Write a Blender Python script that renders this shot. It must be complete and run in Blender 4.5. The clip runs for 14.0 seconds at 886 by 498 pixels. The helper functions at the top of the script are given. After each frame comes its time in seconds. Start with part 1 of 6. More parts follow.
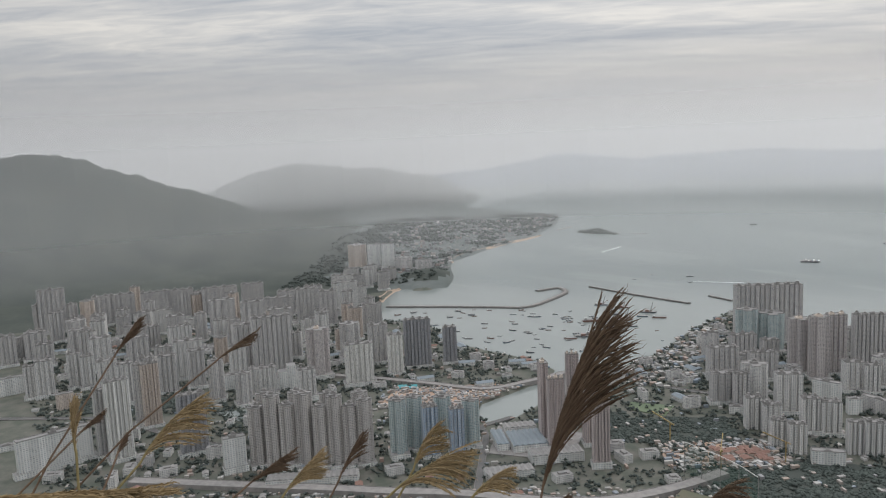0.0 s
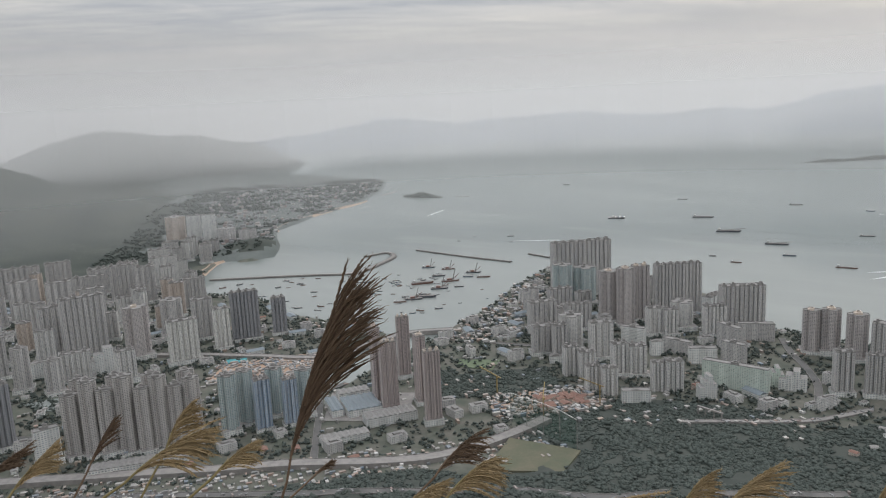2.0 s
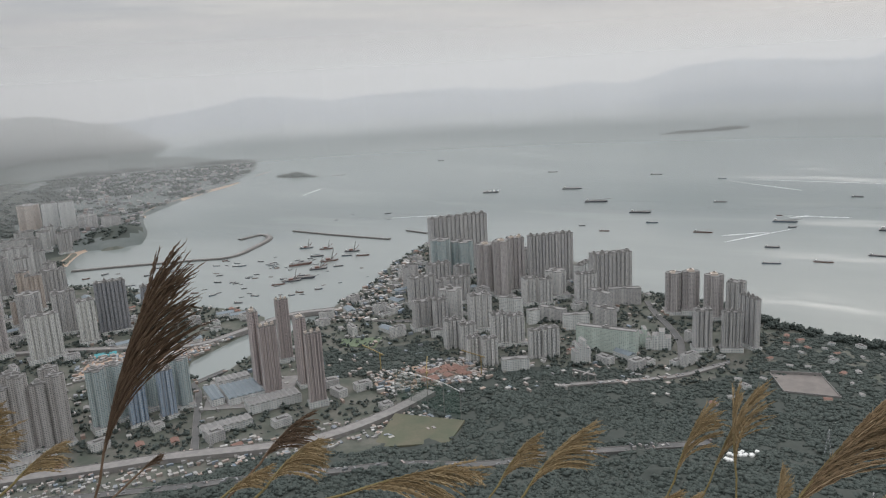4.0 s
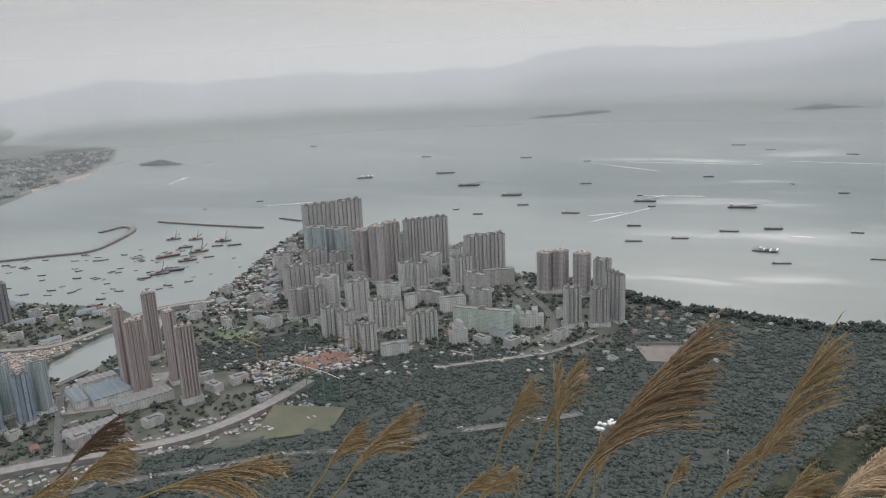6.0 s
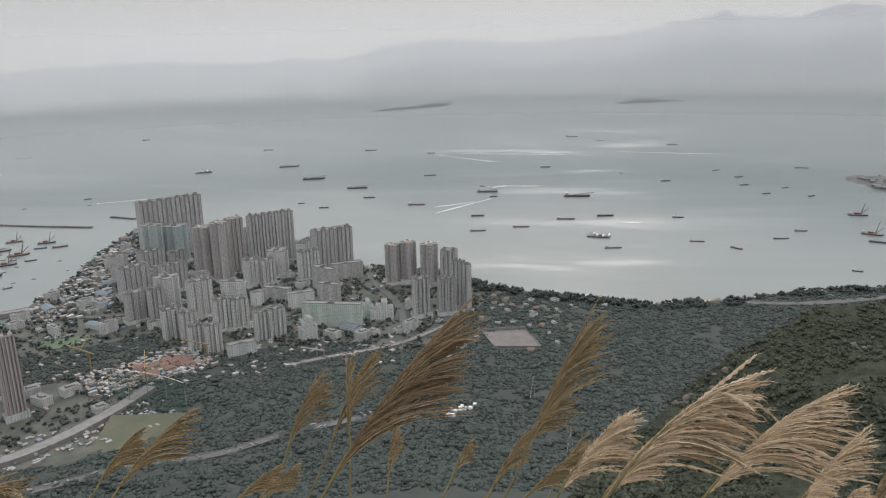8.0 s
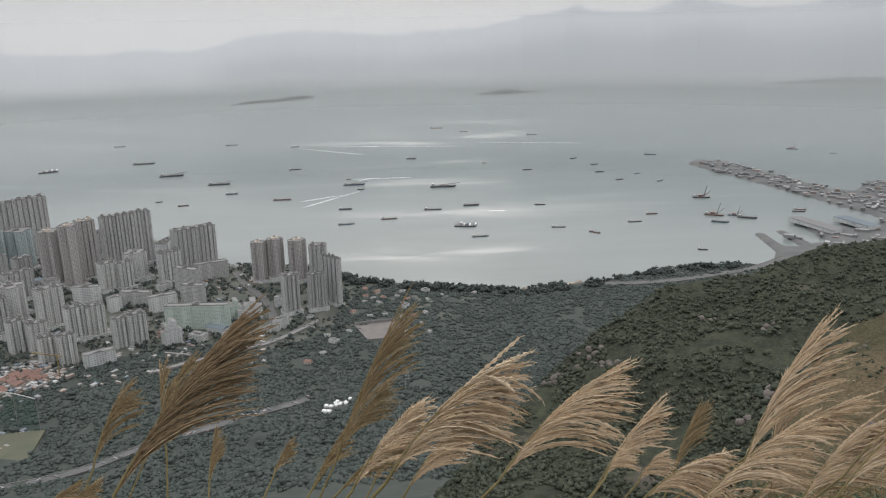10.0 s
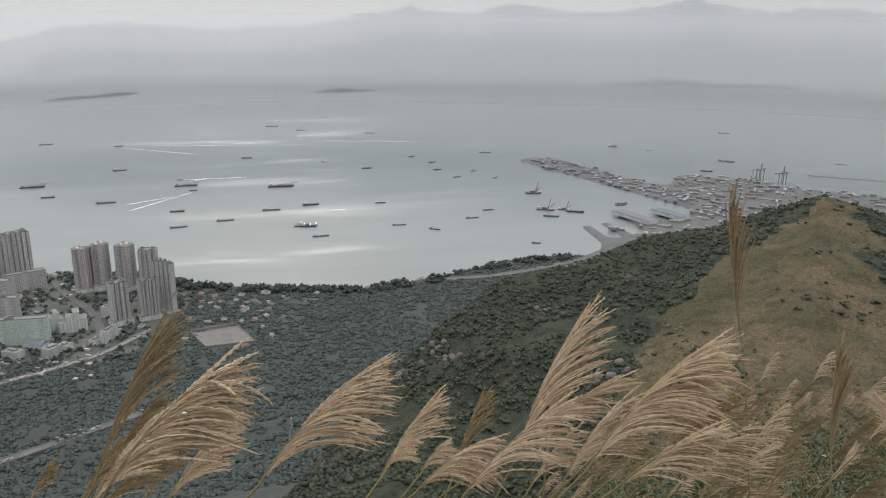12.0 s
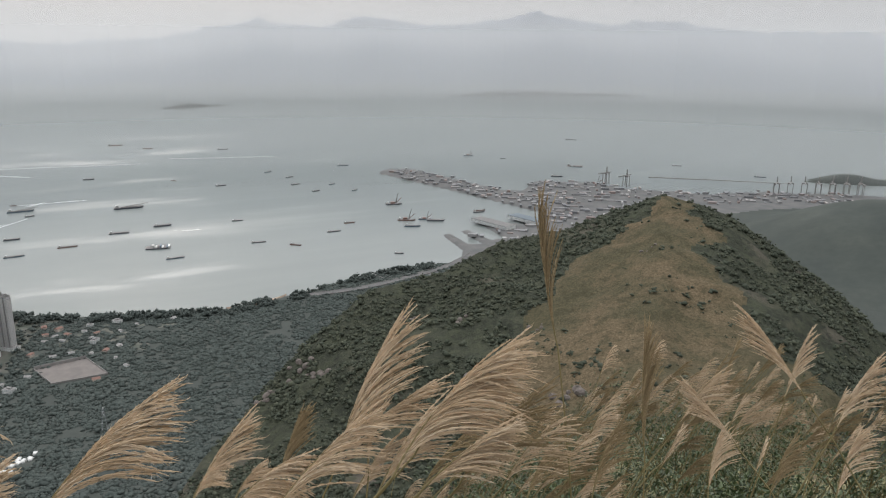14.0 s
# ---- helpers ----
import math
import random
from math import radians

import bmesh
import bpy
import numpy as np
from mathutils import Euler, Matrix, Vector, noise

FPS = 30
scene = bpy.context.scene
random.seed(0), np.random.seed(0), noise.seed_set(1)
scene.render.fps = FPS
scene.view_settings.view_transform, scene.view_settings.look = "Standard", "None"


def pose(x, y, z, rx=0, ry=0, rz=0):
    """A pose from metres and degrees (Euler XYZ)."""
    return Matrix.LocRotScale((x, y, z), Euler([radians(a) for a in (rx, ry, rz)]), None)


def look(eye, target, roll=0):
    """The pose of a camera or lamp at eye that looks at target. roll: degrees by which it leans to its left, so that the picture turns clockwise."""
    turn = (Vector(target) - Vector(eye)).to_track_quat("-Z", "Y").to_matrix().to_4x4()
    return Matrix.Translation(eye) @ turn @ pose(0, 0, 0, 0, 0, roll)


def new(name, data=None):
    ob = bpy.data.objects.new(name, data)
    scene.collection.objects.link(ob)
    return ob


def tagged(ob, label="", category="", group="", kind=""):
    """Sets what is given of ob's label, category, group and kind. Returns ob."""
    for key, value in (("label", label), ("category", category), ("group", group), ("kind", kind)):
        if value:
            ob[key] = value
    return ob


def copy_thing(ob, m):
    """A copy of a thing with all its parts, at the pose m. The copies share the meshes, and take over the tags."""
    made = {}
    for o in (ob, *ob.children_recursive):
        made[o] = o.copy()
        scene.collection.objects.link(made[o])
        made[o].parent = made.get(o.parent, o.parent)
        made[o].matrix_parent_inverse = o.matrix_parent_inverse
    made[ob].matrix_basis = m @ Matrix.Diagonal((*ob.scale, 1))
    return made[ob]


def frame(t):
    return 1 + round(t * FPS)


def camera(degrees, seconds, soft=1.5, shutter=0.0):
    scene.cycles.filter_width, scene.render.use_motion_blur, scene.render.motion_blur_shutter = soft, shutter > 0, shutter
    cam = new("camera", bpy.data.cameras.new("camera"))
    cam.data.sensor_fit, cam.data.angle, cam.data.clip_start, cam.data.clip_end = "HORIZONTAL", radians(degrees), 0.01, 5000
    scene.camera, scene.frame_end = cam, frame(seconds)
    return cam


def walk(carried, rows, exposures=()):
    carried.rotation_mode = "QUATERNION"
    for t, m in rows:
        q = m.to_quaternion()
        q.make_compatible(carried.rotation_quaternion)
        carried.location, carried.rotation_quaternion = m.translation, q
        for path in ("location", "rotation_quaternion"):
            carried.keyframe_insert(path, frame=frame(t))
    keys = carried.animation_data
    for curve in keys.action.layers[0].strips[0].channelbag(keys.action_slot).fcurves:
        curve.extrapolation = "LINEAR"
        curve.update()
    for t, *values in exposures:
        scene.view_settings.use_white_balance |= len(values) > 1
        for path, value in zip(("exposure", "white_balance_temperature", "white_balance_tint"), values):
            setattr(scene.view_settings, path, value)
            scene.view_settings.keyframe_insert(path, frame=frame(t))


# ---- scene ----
EYE_Z = 545.0        # height of the lookout above the sea
ARM = 0.6            # the phone swings round the body at arm's length


def held(yaw, pitch, roll):
    """The phone's pose, turned by yaw round the walker's body."""
    a, m = radians(-yaw), radians(33)
    return pose(ARM * (math.sin(a) - math.sin(m)), ARM * (math.cos(a) - math.cos(m)), EYE_Z, 90 + pitch, roll, yaw)


cam = camera(59.68, 14.0, soft=1.2)
walk(cam, [
    (0.0, held(4.49, -7.75, 2.51)),
    (0.5, held(1.90, -8.31, 2.42)),
    (1.0, held(-1.80, -9.19, 2.46)),
    (1.5, held(-5.27, -10.11, 2.60)),
    (2.0, held(-8.45, -10.85, 2.66)),
    (2.5, held(-10.92, -11.37, 2.55)),
    (3.0, held(-13.14, -11.93, 2.86)),
    (5.5, held(-24.70, -14.28, 2.52)),
    (6.0, held(-27.05, -14.51, 2.49)),
    (6.5, held(-29.63, -14.73, 2.36)),
    (7.0, held(-32.09, -14.96, 2.16)),
    (7.5, held(-35.04, -15.23, 1.80)),
    (8.0, held(-38.40, -15.43, 1.35)),
    (10.5, held(-50.75, -16.30, 0.91)),
    (11.0, held(-53.55, -16.33, 0.67)),
    (11.5, held(-56.76, -16.29, -0.13)),
    (12.0, held(-60.04, -16.31, -0.69)),
    (12.5, held(-62.59, -16.06, -0.51)),
    (13.0, held(-64.97, -15.75, -0.39)),
    (13.5, held(-67.91, -15.56, -0.36)),
    (14.0, held(-70.62, -15.32, -0.50)),
], exposures=[(0.0, 0.4), (3.0, 0.42), (8.0, 0.44), (10.5, 0.49), (14.0, 0.54)])

# ---- light ----
world = bpy.data.worlds.new("overcast_sky")
scene.world = world
world.use_nodes = True
SUN_AZ, SUN_EL = 48.0, 30.0
wn, wl = world.node_tree.nodes, world.node_tree.links
wn.clear()


def wnode(kind, **values):
    n = wn.new(kind)
    for k, v in values.items():
        n.inputs[k].default_value = v
    return n


sky = wn.new("ShaderNodeTexSky")
sky.sky_type, sky.sun_disc = "NISHITA", False
sky.sun_elevation, sky.sun_rotation = radians(SUN_EL), radians(SUN_AZ)
sky.dust_density, sky.air_density = 4.0, 1.5
coord = wn.new("ShaderNodeTexCoord")
sep = wn.new("ShaderNodeSeparateXYZ")
wl.new(coord.outputs["Generated"], sep.inputs[0])


def wmath(op, a, b=0.0):
    n = wn.new("ShaderNodeMath")
    n.operation = op
    for i, v in enumerate((a, b)):
        if isinstance(v, (int, float)):
            n.inputs[i].default_value = v
        else:
            wl.new(v, n.inputs[i])
    return n.outputs[0]


# a flat deck of cloud: the direction meets a sheet overhead
up = wmath("MAXIMUM", sep.outputs["Z"], 0.0)
lift = wmath("ADD", up, 0.07)
deck = wn.new("ShaderNodeCombineXYZ")
wl.new(wmath("DIVIDE", sep.outputs["X"], lift), deck.inputs[0])
wl.new(wmath("DIVIDE", sep.outputs["Y"], lift), deck.inputs[1])
turned = wn.new("ShaderNodeMapping")
turned.inputs["Rotation"].default_value = (0, 0, radians(15))
turned.inputs["Scale"].default_value = (0.42, 1.0, 1.0)
wl.new(deck.outputs[0], turned.inputs[0])
billow = wnode("ShaderNodeTexNoise", Scale=0.9, Detail=7.0, Roughness=0.58, Distortion=0.5)
wl.new(turned.outputs[0], billow.inputs["Vector"])
ripple = wnode("ShaderNodeTexNoise", Scale=5.0, Detail=4.0, Roughness=0.6, Distortion=1.0)
wl.new(turned.outputs[0], ripple.inputs["Vector"])
both = wmath("ADD", wmath("MULTIPLY", billow.outputs["Fac"], 0.72), wmath("MULTIPLY", ripple.outputs["Fac"], 0.28))
cloud = wn.new("ShaderNodeValToRGB")
cloud.color_ramp.elements[0].position, cloud.color_ramp.elements[0].color = 0.36, (0.31, 0.34, 0.39, 1)
cloud.color_ramp.elements[1].position, cloud.color_ramp.elements[1].color = 0.66, (0.665, 0.645, 0.615, 1)
mid = cloud.color_ramp.elements.new(0.5)
mid.color = (0.45, 0.46, 0.48, 1)
wl.new(both, cloud.inputs[0])
# clouds melt into the murk near the horizon
murk = wn.new("ShaderNodeMapRange")
murk.inputs["From Min"].default_value, murk.inputs["From Max"].default_value = 0.02, 0.16
murk.interpolation_type = "SMOOTHSTEP"
wl.new(up, murk.inputs[0])
low = wn.new("ShaderNodeMix")
low.data_type = "RGBA"
low.inputs[6].default_value = (0.345, 0.348, 0.355, 1)
wl.new(murk.outputs[0], low.inputs[0])
wl.new(cloud.outputs[0], low.inputs[7])
# the cloud deck glows towards the hidden sun
toward = wmath("ADD", wmath("MULTIPLY", sep.outputs["X"], math.sin(radians(SUN_AZ))), wmath("MULTIPLY", sep.outputs["Y"], math.cos(radians(SUN_AZ))))
shell = wn.new("ShaderNodeBackground")
wl.new(low.outputs[2], shell.inputs[0])
# an overcast sky is far brighter overhead than at the horizon
over = wn.new("ShaderNodeMapRange")
over.interpolation_type = "SMOOTHSTEP"
for key, value in (("From Min", 0.16), ("From Max", 0.85), ("To Min", 0.0), ("To Max", 1.9)):
    over.inputs[key].default_value = value
wl.new(up, over.inputs[0])
wl.new(wmath("ADD", wmath("ADD", 0.84, wmath("MULTIPLY", toward, 0.24)), over.outputs[0]), shell.inputs[1])
blue = wnode("ShaderNodeBackground", Strength=0.05)
wl.new(sky.outputs[0], blue.inputs[0])
total = wn.new("ShaderNodeMixShader")
total.inputs[0].default_value = 0.92
wl.new(blue.outputs[0], total.inputs[1])
wl.new(shell.outputs[0], total.inputs[2])
wout = wn.new("ShaderNodeOutputWorld")
wl.new(total.outputs[0], wout.inputs[0])

sun = new("sun", bpy.data.lights.new("sun", "SUN"))
sun.data.energy, sun.data.angle, sun.data.color = 0.62, radians(18), (1.0, 0.94, 0.88)
sun.matrix_world = look((1000 * math.sin(radians(SUN_AZ)), 1000 * math.cos(radians(SUN_AZ)), 545 + 1000 * math.tan(radians(SUN_EL))), (0, 0, 545))

# ---- materials ----


class Nodes:
    """A material with its Principled node and short ways to add to it."""

    def __init__(self, name, color=(0.5, 0.5, 0.5), rough=0.8, metal=0.0, spec=0.5):
        self.m = bpy.data.materials.new(name)
        self.m.use_nodes = True
        self.t = self.m.node_tree
        self.b = self.t.nodes["Principled BSDF"]
        self.b.inputs["Base Color"].default_value = (*color, 1)
        self.b.inputs["Roughness"].default_value = rough
        self.b.inputs["Metallic"].default_value = metal
        self.b.inputs["Specular IOR Level"].default_value = spec

    def add(self, kind, **values):
        n = self.t.nodes.new(kind)
        for k, v in values.items():
            self.put(n, k.replace("_", " "), v)
        return n

    def put(self, n, socket, v):
        if hasattr(v, "is_linked"):
            self.t.links.new(v, n.inputs[socket])
        else:
            n.inputs[socket].default_value = v

    def math(self, op, a, b=0.0):
        n = self.t.nodes.new("ShaderNodeMath")
        n.operation = op
        self.put(n, 0, a)
        self.put(n, 1, b)
        return n.outputs[0]

    def mix(self, f, a, b, blend="MIX"):
        n = self.t.nodes.new("ShaderNodeMix")
        n.data_type, n.blend_type = "RGBA", blend
        self.put(n, 0, f)
        self.put(n, 6, (*a, 1) if isinstance(a, tuple) else a)
        self.put(n, 7, (*b, 1) if isinstance(b, tuple) else b)
        return n.outputs[2]

    def noise(self, scale, detail=4.0, rough=0.55, space="Object", stretch=None, turn=0.0):
        c = self.t.nodes.new("ShaderNodeTexCoord").outputs[space] if space != "World" else self.t.nodes.new("ShaderNodeNewGeometry").outputs["Position"]
        if stretch:
            mp = self.t.nodes.new("ShaderNodeMapping")
            mp.inputs["Scale"].default_value = stretch
            if turn:
                mp.vector_type = "TEXTURE"
                mp.inputs["Rotation"].default_value = (0, 0, radians(turn))
            self.t.links.new(c, mp.inputs[0])
            c = mp.outputs[0]
        return self.add("ShaderNodeTexNoise", Vector=c, Scale=scale, Detail=detail, Roughness=rough).outputs["Fac"]

    def ramp(self, f, *stops):
        n = self.t.nodes.new("ShaderNodeValToRGB")
        while len(n.color_ramp.elements) < len(stops):
            n.color_ramp.elements.new(0.5)
        for e, (p, c) in zip(n.color_ramp.elements, stops):
            e.position, e.color = p, (*c, 1)
        self.t.links.new(f, n.inputs[0])
        return n.outputs[0]

    def color(self, c):
        self.t.links.new(c, self.b.inputs["Base Color"])
        return self

    def bump(self, h, strength=0.4, dist=0.1):
        n = self.add("ShaderNodeBump", Height=h, Strength=strength, Distance=dist)
        self.t.links.new(n.outputs[0], self.b.inputs["Normal"])
        return self


def facade(name, wall, glass, bay=3.4, storey=2.85):
    """Painted concrete with rows of small windows; u runs round the walls, v up them, in metres."""
    wall = tuple(min(0.8, 1.3 * x) for x in wall)
    n = Nodes(name, wall, 0.75)
    uv = n.t.nodes.new("ShaderNodeUVMap").outputs[0]
    s = n.t.nodes.new("ShaderNodeSeparateXYZ")
    n.t.links.new(uv, s.inputs[0])
    u, v = s.outputs[0], s.outputs[1]
    fu, fv = n.math("FRACT", n.math("DIVIDE", u, bay)), n.math("FRACT", n.math("DIVIDE", v, storey))
    win = n.math("MULTIPLY", n.math("MULTIPLY", n.math("GREATER_THAN", fu, 0.2), n.math("LESS_THAN", fu, 0.82)),
                 n.math("MULTIPLY", n.math("GREATER_THAN", fv, 0.3), n.math("LESS_THAN", fv, 0.8)))
    c = n.t.nodes.new("ShaderNodeCombineXYZ")
    n.put(c, 0, n.math("FLOOR", n.math("DIVIDE", u, bay)))
    n.put(c, 1, n.math("FLOOR", n.math("DIVIDE", v, storey)))
    each = n.t.nodes.new("ShaderNodeTexWhiteNoise")
    n.t.links.new(c.outputs[0], each.inputs["Vector"])
    strip = n.t.nodes.new("ShaderNodeTexWhiteNoise")
    strip.noise_dimensions = "1D"
    n.put(strip, "W", n.math("FLOOR", n.math("DIVIDE", u, bay * 2)))
    own = n.t.nodes.new("ShaderNodeObjectInfo").outputs["Random"]
    grime = n.noise(0.05, 5.0, stretch=(1, 1, 0.25))
    base = n.mix(n.math("MULTIPLY", strip.outputs[0], 0.6), wall, tuple(0.5 * x for x in wall))
    base = n.mix(n.math("MULTIPLY", own, 0.4), base, tuple(0.7 * x + 0.02 for x in wall))
    base = n.mix(n.math("MULTIPLY", grime, 0.28), base, (0.20, 0.19, 0.18))
    pane = n.mix(each.outputs[0], glass, tuple(min(1, 2.2 * x + 0.03) for x in glass))
    n.color(n.mix(win, base, pane))
    n.put(n.b, "Roughness", n.math("SUBTRACT", 0.8, n.math("MULTIPLY", win, 0.45)))
    return n.m


WALL = {
    "grey": facade("grey_tower_facade", (0.46, 0.445, 0.43), (0.09, 0.10, 0.11)),
    "pale": facade("pale_estate_facade", (0.56, 0.55, 0.53), (0.11, 0.12, 0.13)),
    "white": facade("white_block_facade", (0.60, 0.60, 0.58), (0.15, 0.17, 0.18), 4.5, 3.4),
    "bright": facade("cream_tower_facade", (0.66, 0.63, 0.58), (0.15, 0.15, 0.16)),
    "warm": facade("buff_tower_facade", (0.50, 0.43, 0.37), (0.11, 0.10, 0.10)),
    "brown": facade("brown_tower_facade", (0.43, 0.40, 0.385), (0.08, 0.08, 0.09)),
    "rose": facade("rose_brown_tower_facade", (0.44, 0.38, 0.36), (0.075, 0.07, 0.08)),
    "dark": facade("dark_glazed_facade", (0.27, 0.27, 0.28), (0.06, 0.07, 0.085)),
    "dim": facade("weathered_tower_facade", (0.43, 0.41, 0.39), (0.09, 0.09, 0.095)),
    "teal": facade("green_tinted_facade", (0.40, 0.44, 0.435), (0.07, 0.115, 0.125)),
    "blue": facade("blue_glazed_facade", (0.33, 0.37, 0.42), (0.06, 0.11, 0.17)),
    "mint": facade("mint_green_slab_facade", (0.50, 0.55, 0.50), (0.16, 0.21, 0.19), 4.0, 2.8),
}


def mottled(name, a, b, scale, rough=0.9, space="Object", bump=0.0, c=None, spec=0.3):
    n = Nodes(name, a, rough, spec=spec)
    big, small = n.noise(scale, 5.0, space=space), n.noise(scale * 9, 4.0, space=space)
    col = n.ramp(big, (0.35, a), (0.65, b))
    col = n.mix(n.math("MULTIPLY", small, 0.7), col, c or tuple(0.5 * (x + y) * 0.6 for x, y in zip(a, b)))
    n.color(col)
    if bump:
        n.bump(small, 0.6, bump)
    return n.m


ROOF = mottled("grey_roof_screed", (0.30, 0.29, 0.28), (0.21, 0.205, 0.20), 0.2)
ROOF_RED = mottled("terracotta_roof", (0.25, 0.145, 0.115), (0.20, 0.125, 0.105), 0.3)
ROOF_BLUE = mottled("blue_grey_metal_roof", (0.17, 0.205, 0.23), (0.21, 0.24, 0.26), 0.2, 0.6)
CONCRETE = mottled("weathered_concrete", (0.30, 0.285, 0.27), (0.21, 0.20, 0.195), 0.1)
URBAN = mottled("paved_town_ground", (0.075, 0.083, 0.070), (0.15, 0.137, 0.124), 0.03, space="World", c=(0.055, 0.068, 0.048))
FOREST_FLOOR = mottled("wooded_ground", (0.050, 0.059, 0.053), (0.064, 0.073, 0.064), 0.02, space="World")
QUAY = mottled("dusty_quay_concrete", (0.105, 0.11, 0.11), (0.16, 0.155, 0.15), 0.02, space="World")
SAND = mottled("beach_sand", (0.40, 0.31, 0.24), (0.36, 0.28, 0.22), 0.05, space="World")
ASPHALT = mottled("asphalt", (0.10, 0.10, 0.10), (0.16, 0.155, 0.15), 0.05, space="World")
ROCKFILL = mottled("rock_armour", (0.20, 0.19, 0.18), (0.12, 0.12, 0.115), 0.2, space="World", bump=1.0)
EARTH = mottled("bare_reddish_earth", (0.36, 0.24, 0.17), (0.44, 0.34, 0.27), 0.03, space="World")
WORN = mottled("worn_field", (0.10, 0.115, 0.078), (0.155, 0.14, 0.10), 0.025, space="World")
PAVED = mottled("dusty_pink_paving", (0.225, 0.20, 0.185), (0.165, 0.15, 0.14), 0.06, space="World")
LAWN = mottled("sports_turf", (0.12, 0.155, 0.10), (0.15, 0.185, 0.115), 0.02, space="World")
WHITE = mottled("white_paint", (0.75, 0.75, 0.73), (0.66, 0.66, 0.64), 0.3, 0.6)
# distance haze is put into this pale blue-grey base colour
HAZED_HILL = mottled("haze_tinted_hillside", (0.25, 0.29, 0.35), (0.29, 0.33, 0.385), 0.002, space="World")
FARTOWN = mottled("distant_built_up_slope", (0.10, 0.115, 0.11), (0.15, 0.16, 0.155), 0.004, space="World", c=(0.07, 0.085, 0.08))
MOUNTAIN = mottled("wooded_mountainside", (0.045, 0.054, 0.048), (0.075, 0.083, 0.070), 0.006, space="World", c=(0.030, 0.038, 0.035))

hill = Nodes("dry_grass_hillside", (0.2, 0.16, 0.09), 0.95, spec=0.1)
patch = hill.noise(0.022, 6.0, 0.62, "World")
tuft = hill.noise(0.9, 5.0, 0.7, "World")
grassy = hill.ramp(tuft, (0.3, (0.055, 0.047, 0.027)), (0.5, (0.128, 0.098, 0.060)), (0.72, (0.190, 0.148, 0.094)))
scrub = hill.ramp(tuft, (0.3, (0.047, 0.045, 0.027)), (0.7, (0.114, 0.098, 0.058)))
hill.color(hill.mix(hill.ramp(patch, (0.44, (0, 0, 0)), (0.58, (1, 1, 1))), grassy, scrub))
hill.bump(tuft, 0.9, 0.8)
clod = hill.noise(0.16, 6.0, 0.72, "World")
hill.color(hill.mix(hill.ramp(clod, (0.40, (0.6,) * 3), (0.52, (0, 0, 0))), hill.b.inputs["Base Color"].links[0].from_socket, (0.045, 0.043, 0.024)))
HILL = hill.m
slope = Nodes("scrub_covered_slope", (0.07, 0.08, 0.04), 0.95, spec=0.1)
patch = slope.noise(0.03, 6.0, 0.65, "World")
tuft = slope.noise(0.35, 6.0, 0.7, "World")
leafy = slope.ramp(tuft, (0.32, (0.024, 0.028, 0.021)), (0.55, (0.046, 0.050, 0.036)), (0.75, (0.082, 0.082, 0.056)))
rocky = slope.ramp(tuft, (0.3, (0.05, 0.043, 0.036)), (0.7, (0.17, 0.14, 0.12)))
slope.color(slope.mix(slope.ramp(patch, (0.56, (0, 0, 0)), (0.66, (1, 1, 1))), leafy, rocky))
slope.bump(tuft, 0.9, 1.6)
clod = slope.noise(0.12, 6.0, 0.7, "World")
slope.color(slope.mix(slope.ramp(clod, (0.45, (0, 0, 0)), (0.62, (0.8,) * 3)), slope.b.inputs["Base Color"].links[0].from_socket, (0.062, 0.068, 0.044)))
SLOPE = slope.m

sea_nodes = Nodes("hazy_estuary_water", (0.20, 0.235, 0.215), 0.3, spec=0.42)
calm = sea_nodes.noise(0.0024, 8.0, 0.62, "World", (3.0, 0.7, 1.0), -45)
sea_nodes.put(sea_nodes.b, "Roughness", sea_nodes.ramp(calm, (0.40, (0.09,) * 3), (0.55, (0.12,) * 3), (0.60, (0.20,) * 3), (0.70, (0.28,) * 3)))
sea_nodes.color(sea_nodes.ramp(calm, (0.35, (0.182, 0.204, 0.196)), (0.65, (0.202, 0.222, 0.214))))
chop = sea_nodes.noise(0.12, 5.0, 0.6, "World")
sea_nodes.bump(chop, 0.06, 1.5)
SEA = sea_nodes.m
FOAM = Nodes("wake_foam", (0.8, 0.82, 0.82), 0.6).m
CANOPY_N = Nodes("broadleaf_canopy", (0.06, 0.08, 0.04), 0.9, spec=0.15)
isl = CANOPY_N.t.nodes.new("ShaderNodeNewGeometry").outputs["Random Per Island"]
CANOPY_N.color(CANOPY_N.mix(CANOPY_N.noise(0.4, 3.0, space="World"), CANOPY_N.ramp(isl, (0.0, (0.044, 0.052, 0.038)), (0.5, (0.066, 0.075, 0.053)), (1.0, (0.108, 0.113, 0.076))), (0.050, 0.058, 0.042)))
CANOPY = CANOPY_N.m
# leaf green shifted towards blue-grey, standing in for haze over the trees
WOODS_N = Nodes("haze_greyed_green_crowns", (0.07, 0.08, 0.07), 0.9, spec=0.15)
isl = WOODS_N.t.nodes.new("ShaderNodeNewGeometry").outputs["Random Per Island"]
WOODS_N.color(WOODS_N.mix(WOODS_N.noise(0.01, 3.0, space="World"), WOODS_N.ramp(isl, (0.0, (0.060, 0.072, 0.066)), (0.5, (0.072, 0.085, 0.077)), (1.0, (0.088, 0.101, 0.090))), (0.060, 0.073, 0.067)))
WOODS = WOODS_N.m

# ---- ground, sea and hills ----
def smooth(a, b, x):
    k = np.clip((x - a) / (b - a), 0, 1)
    return k * k * (3 - 2 * k)


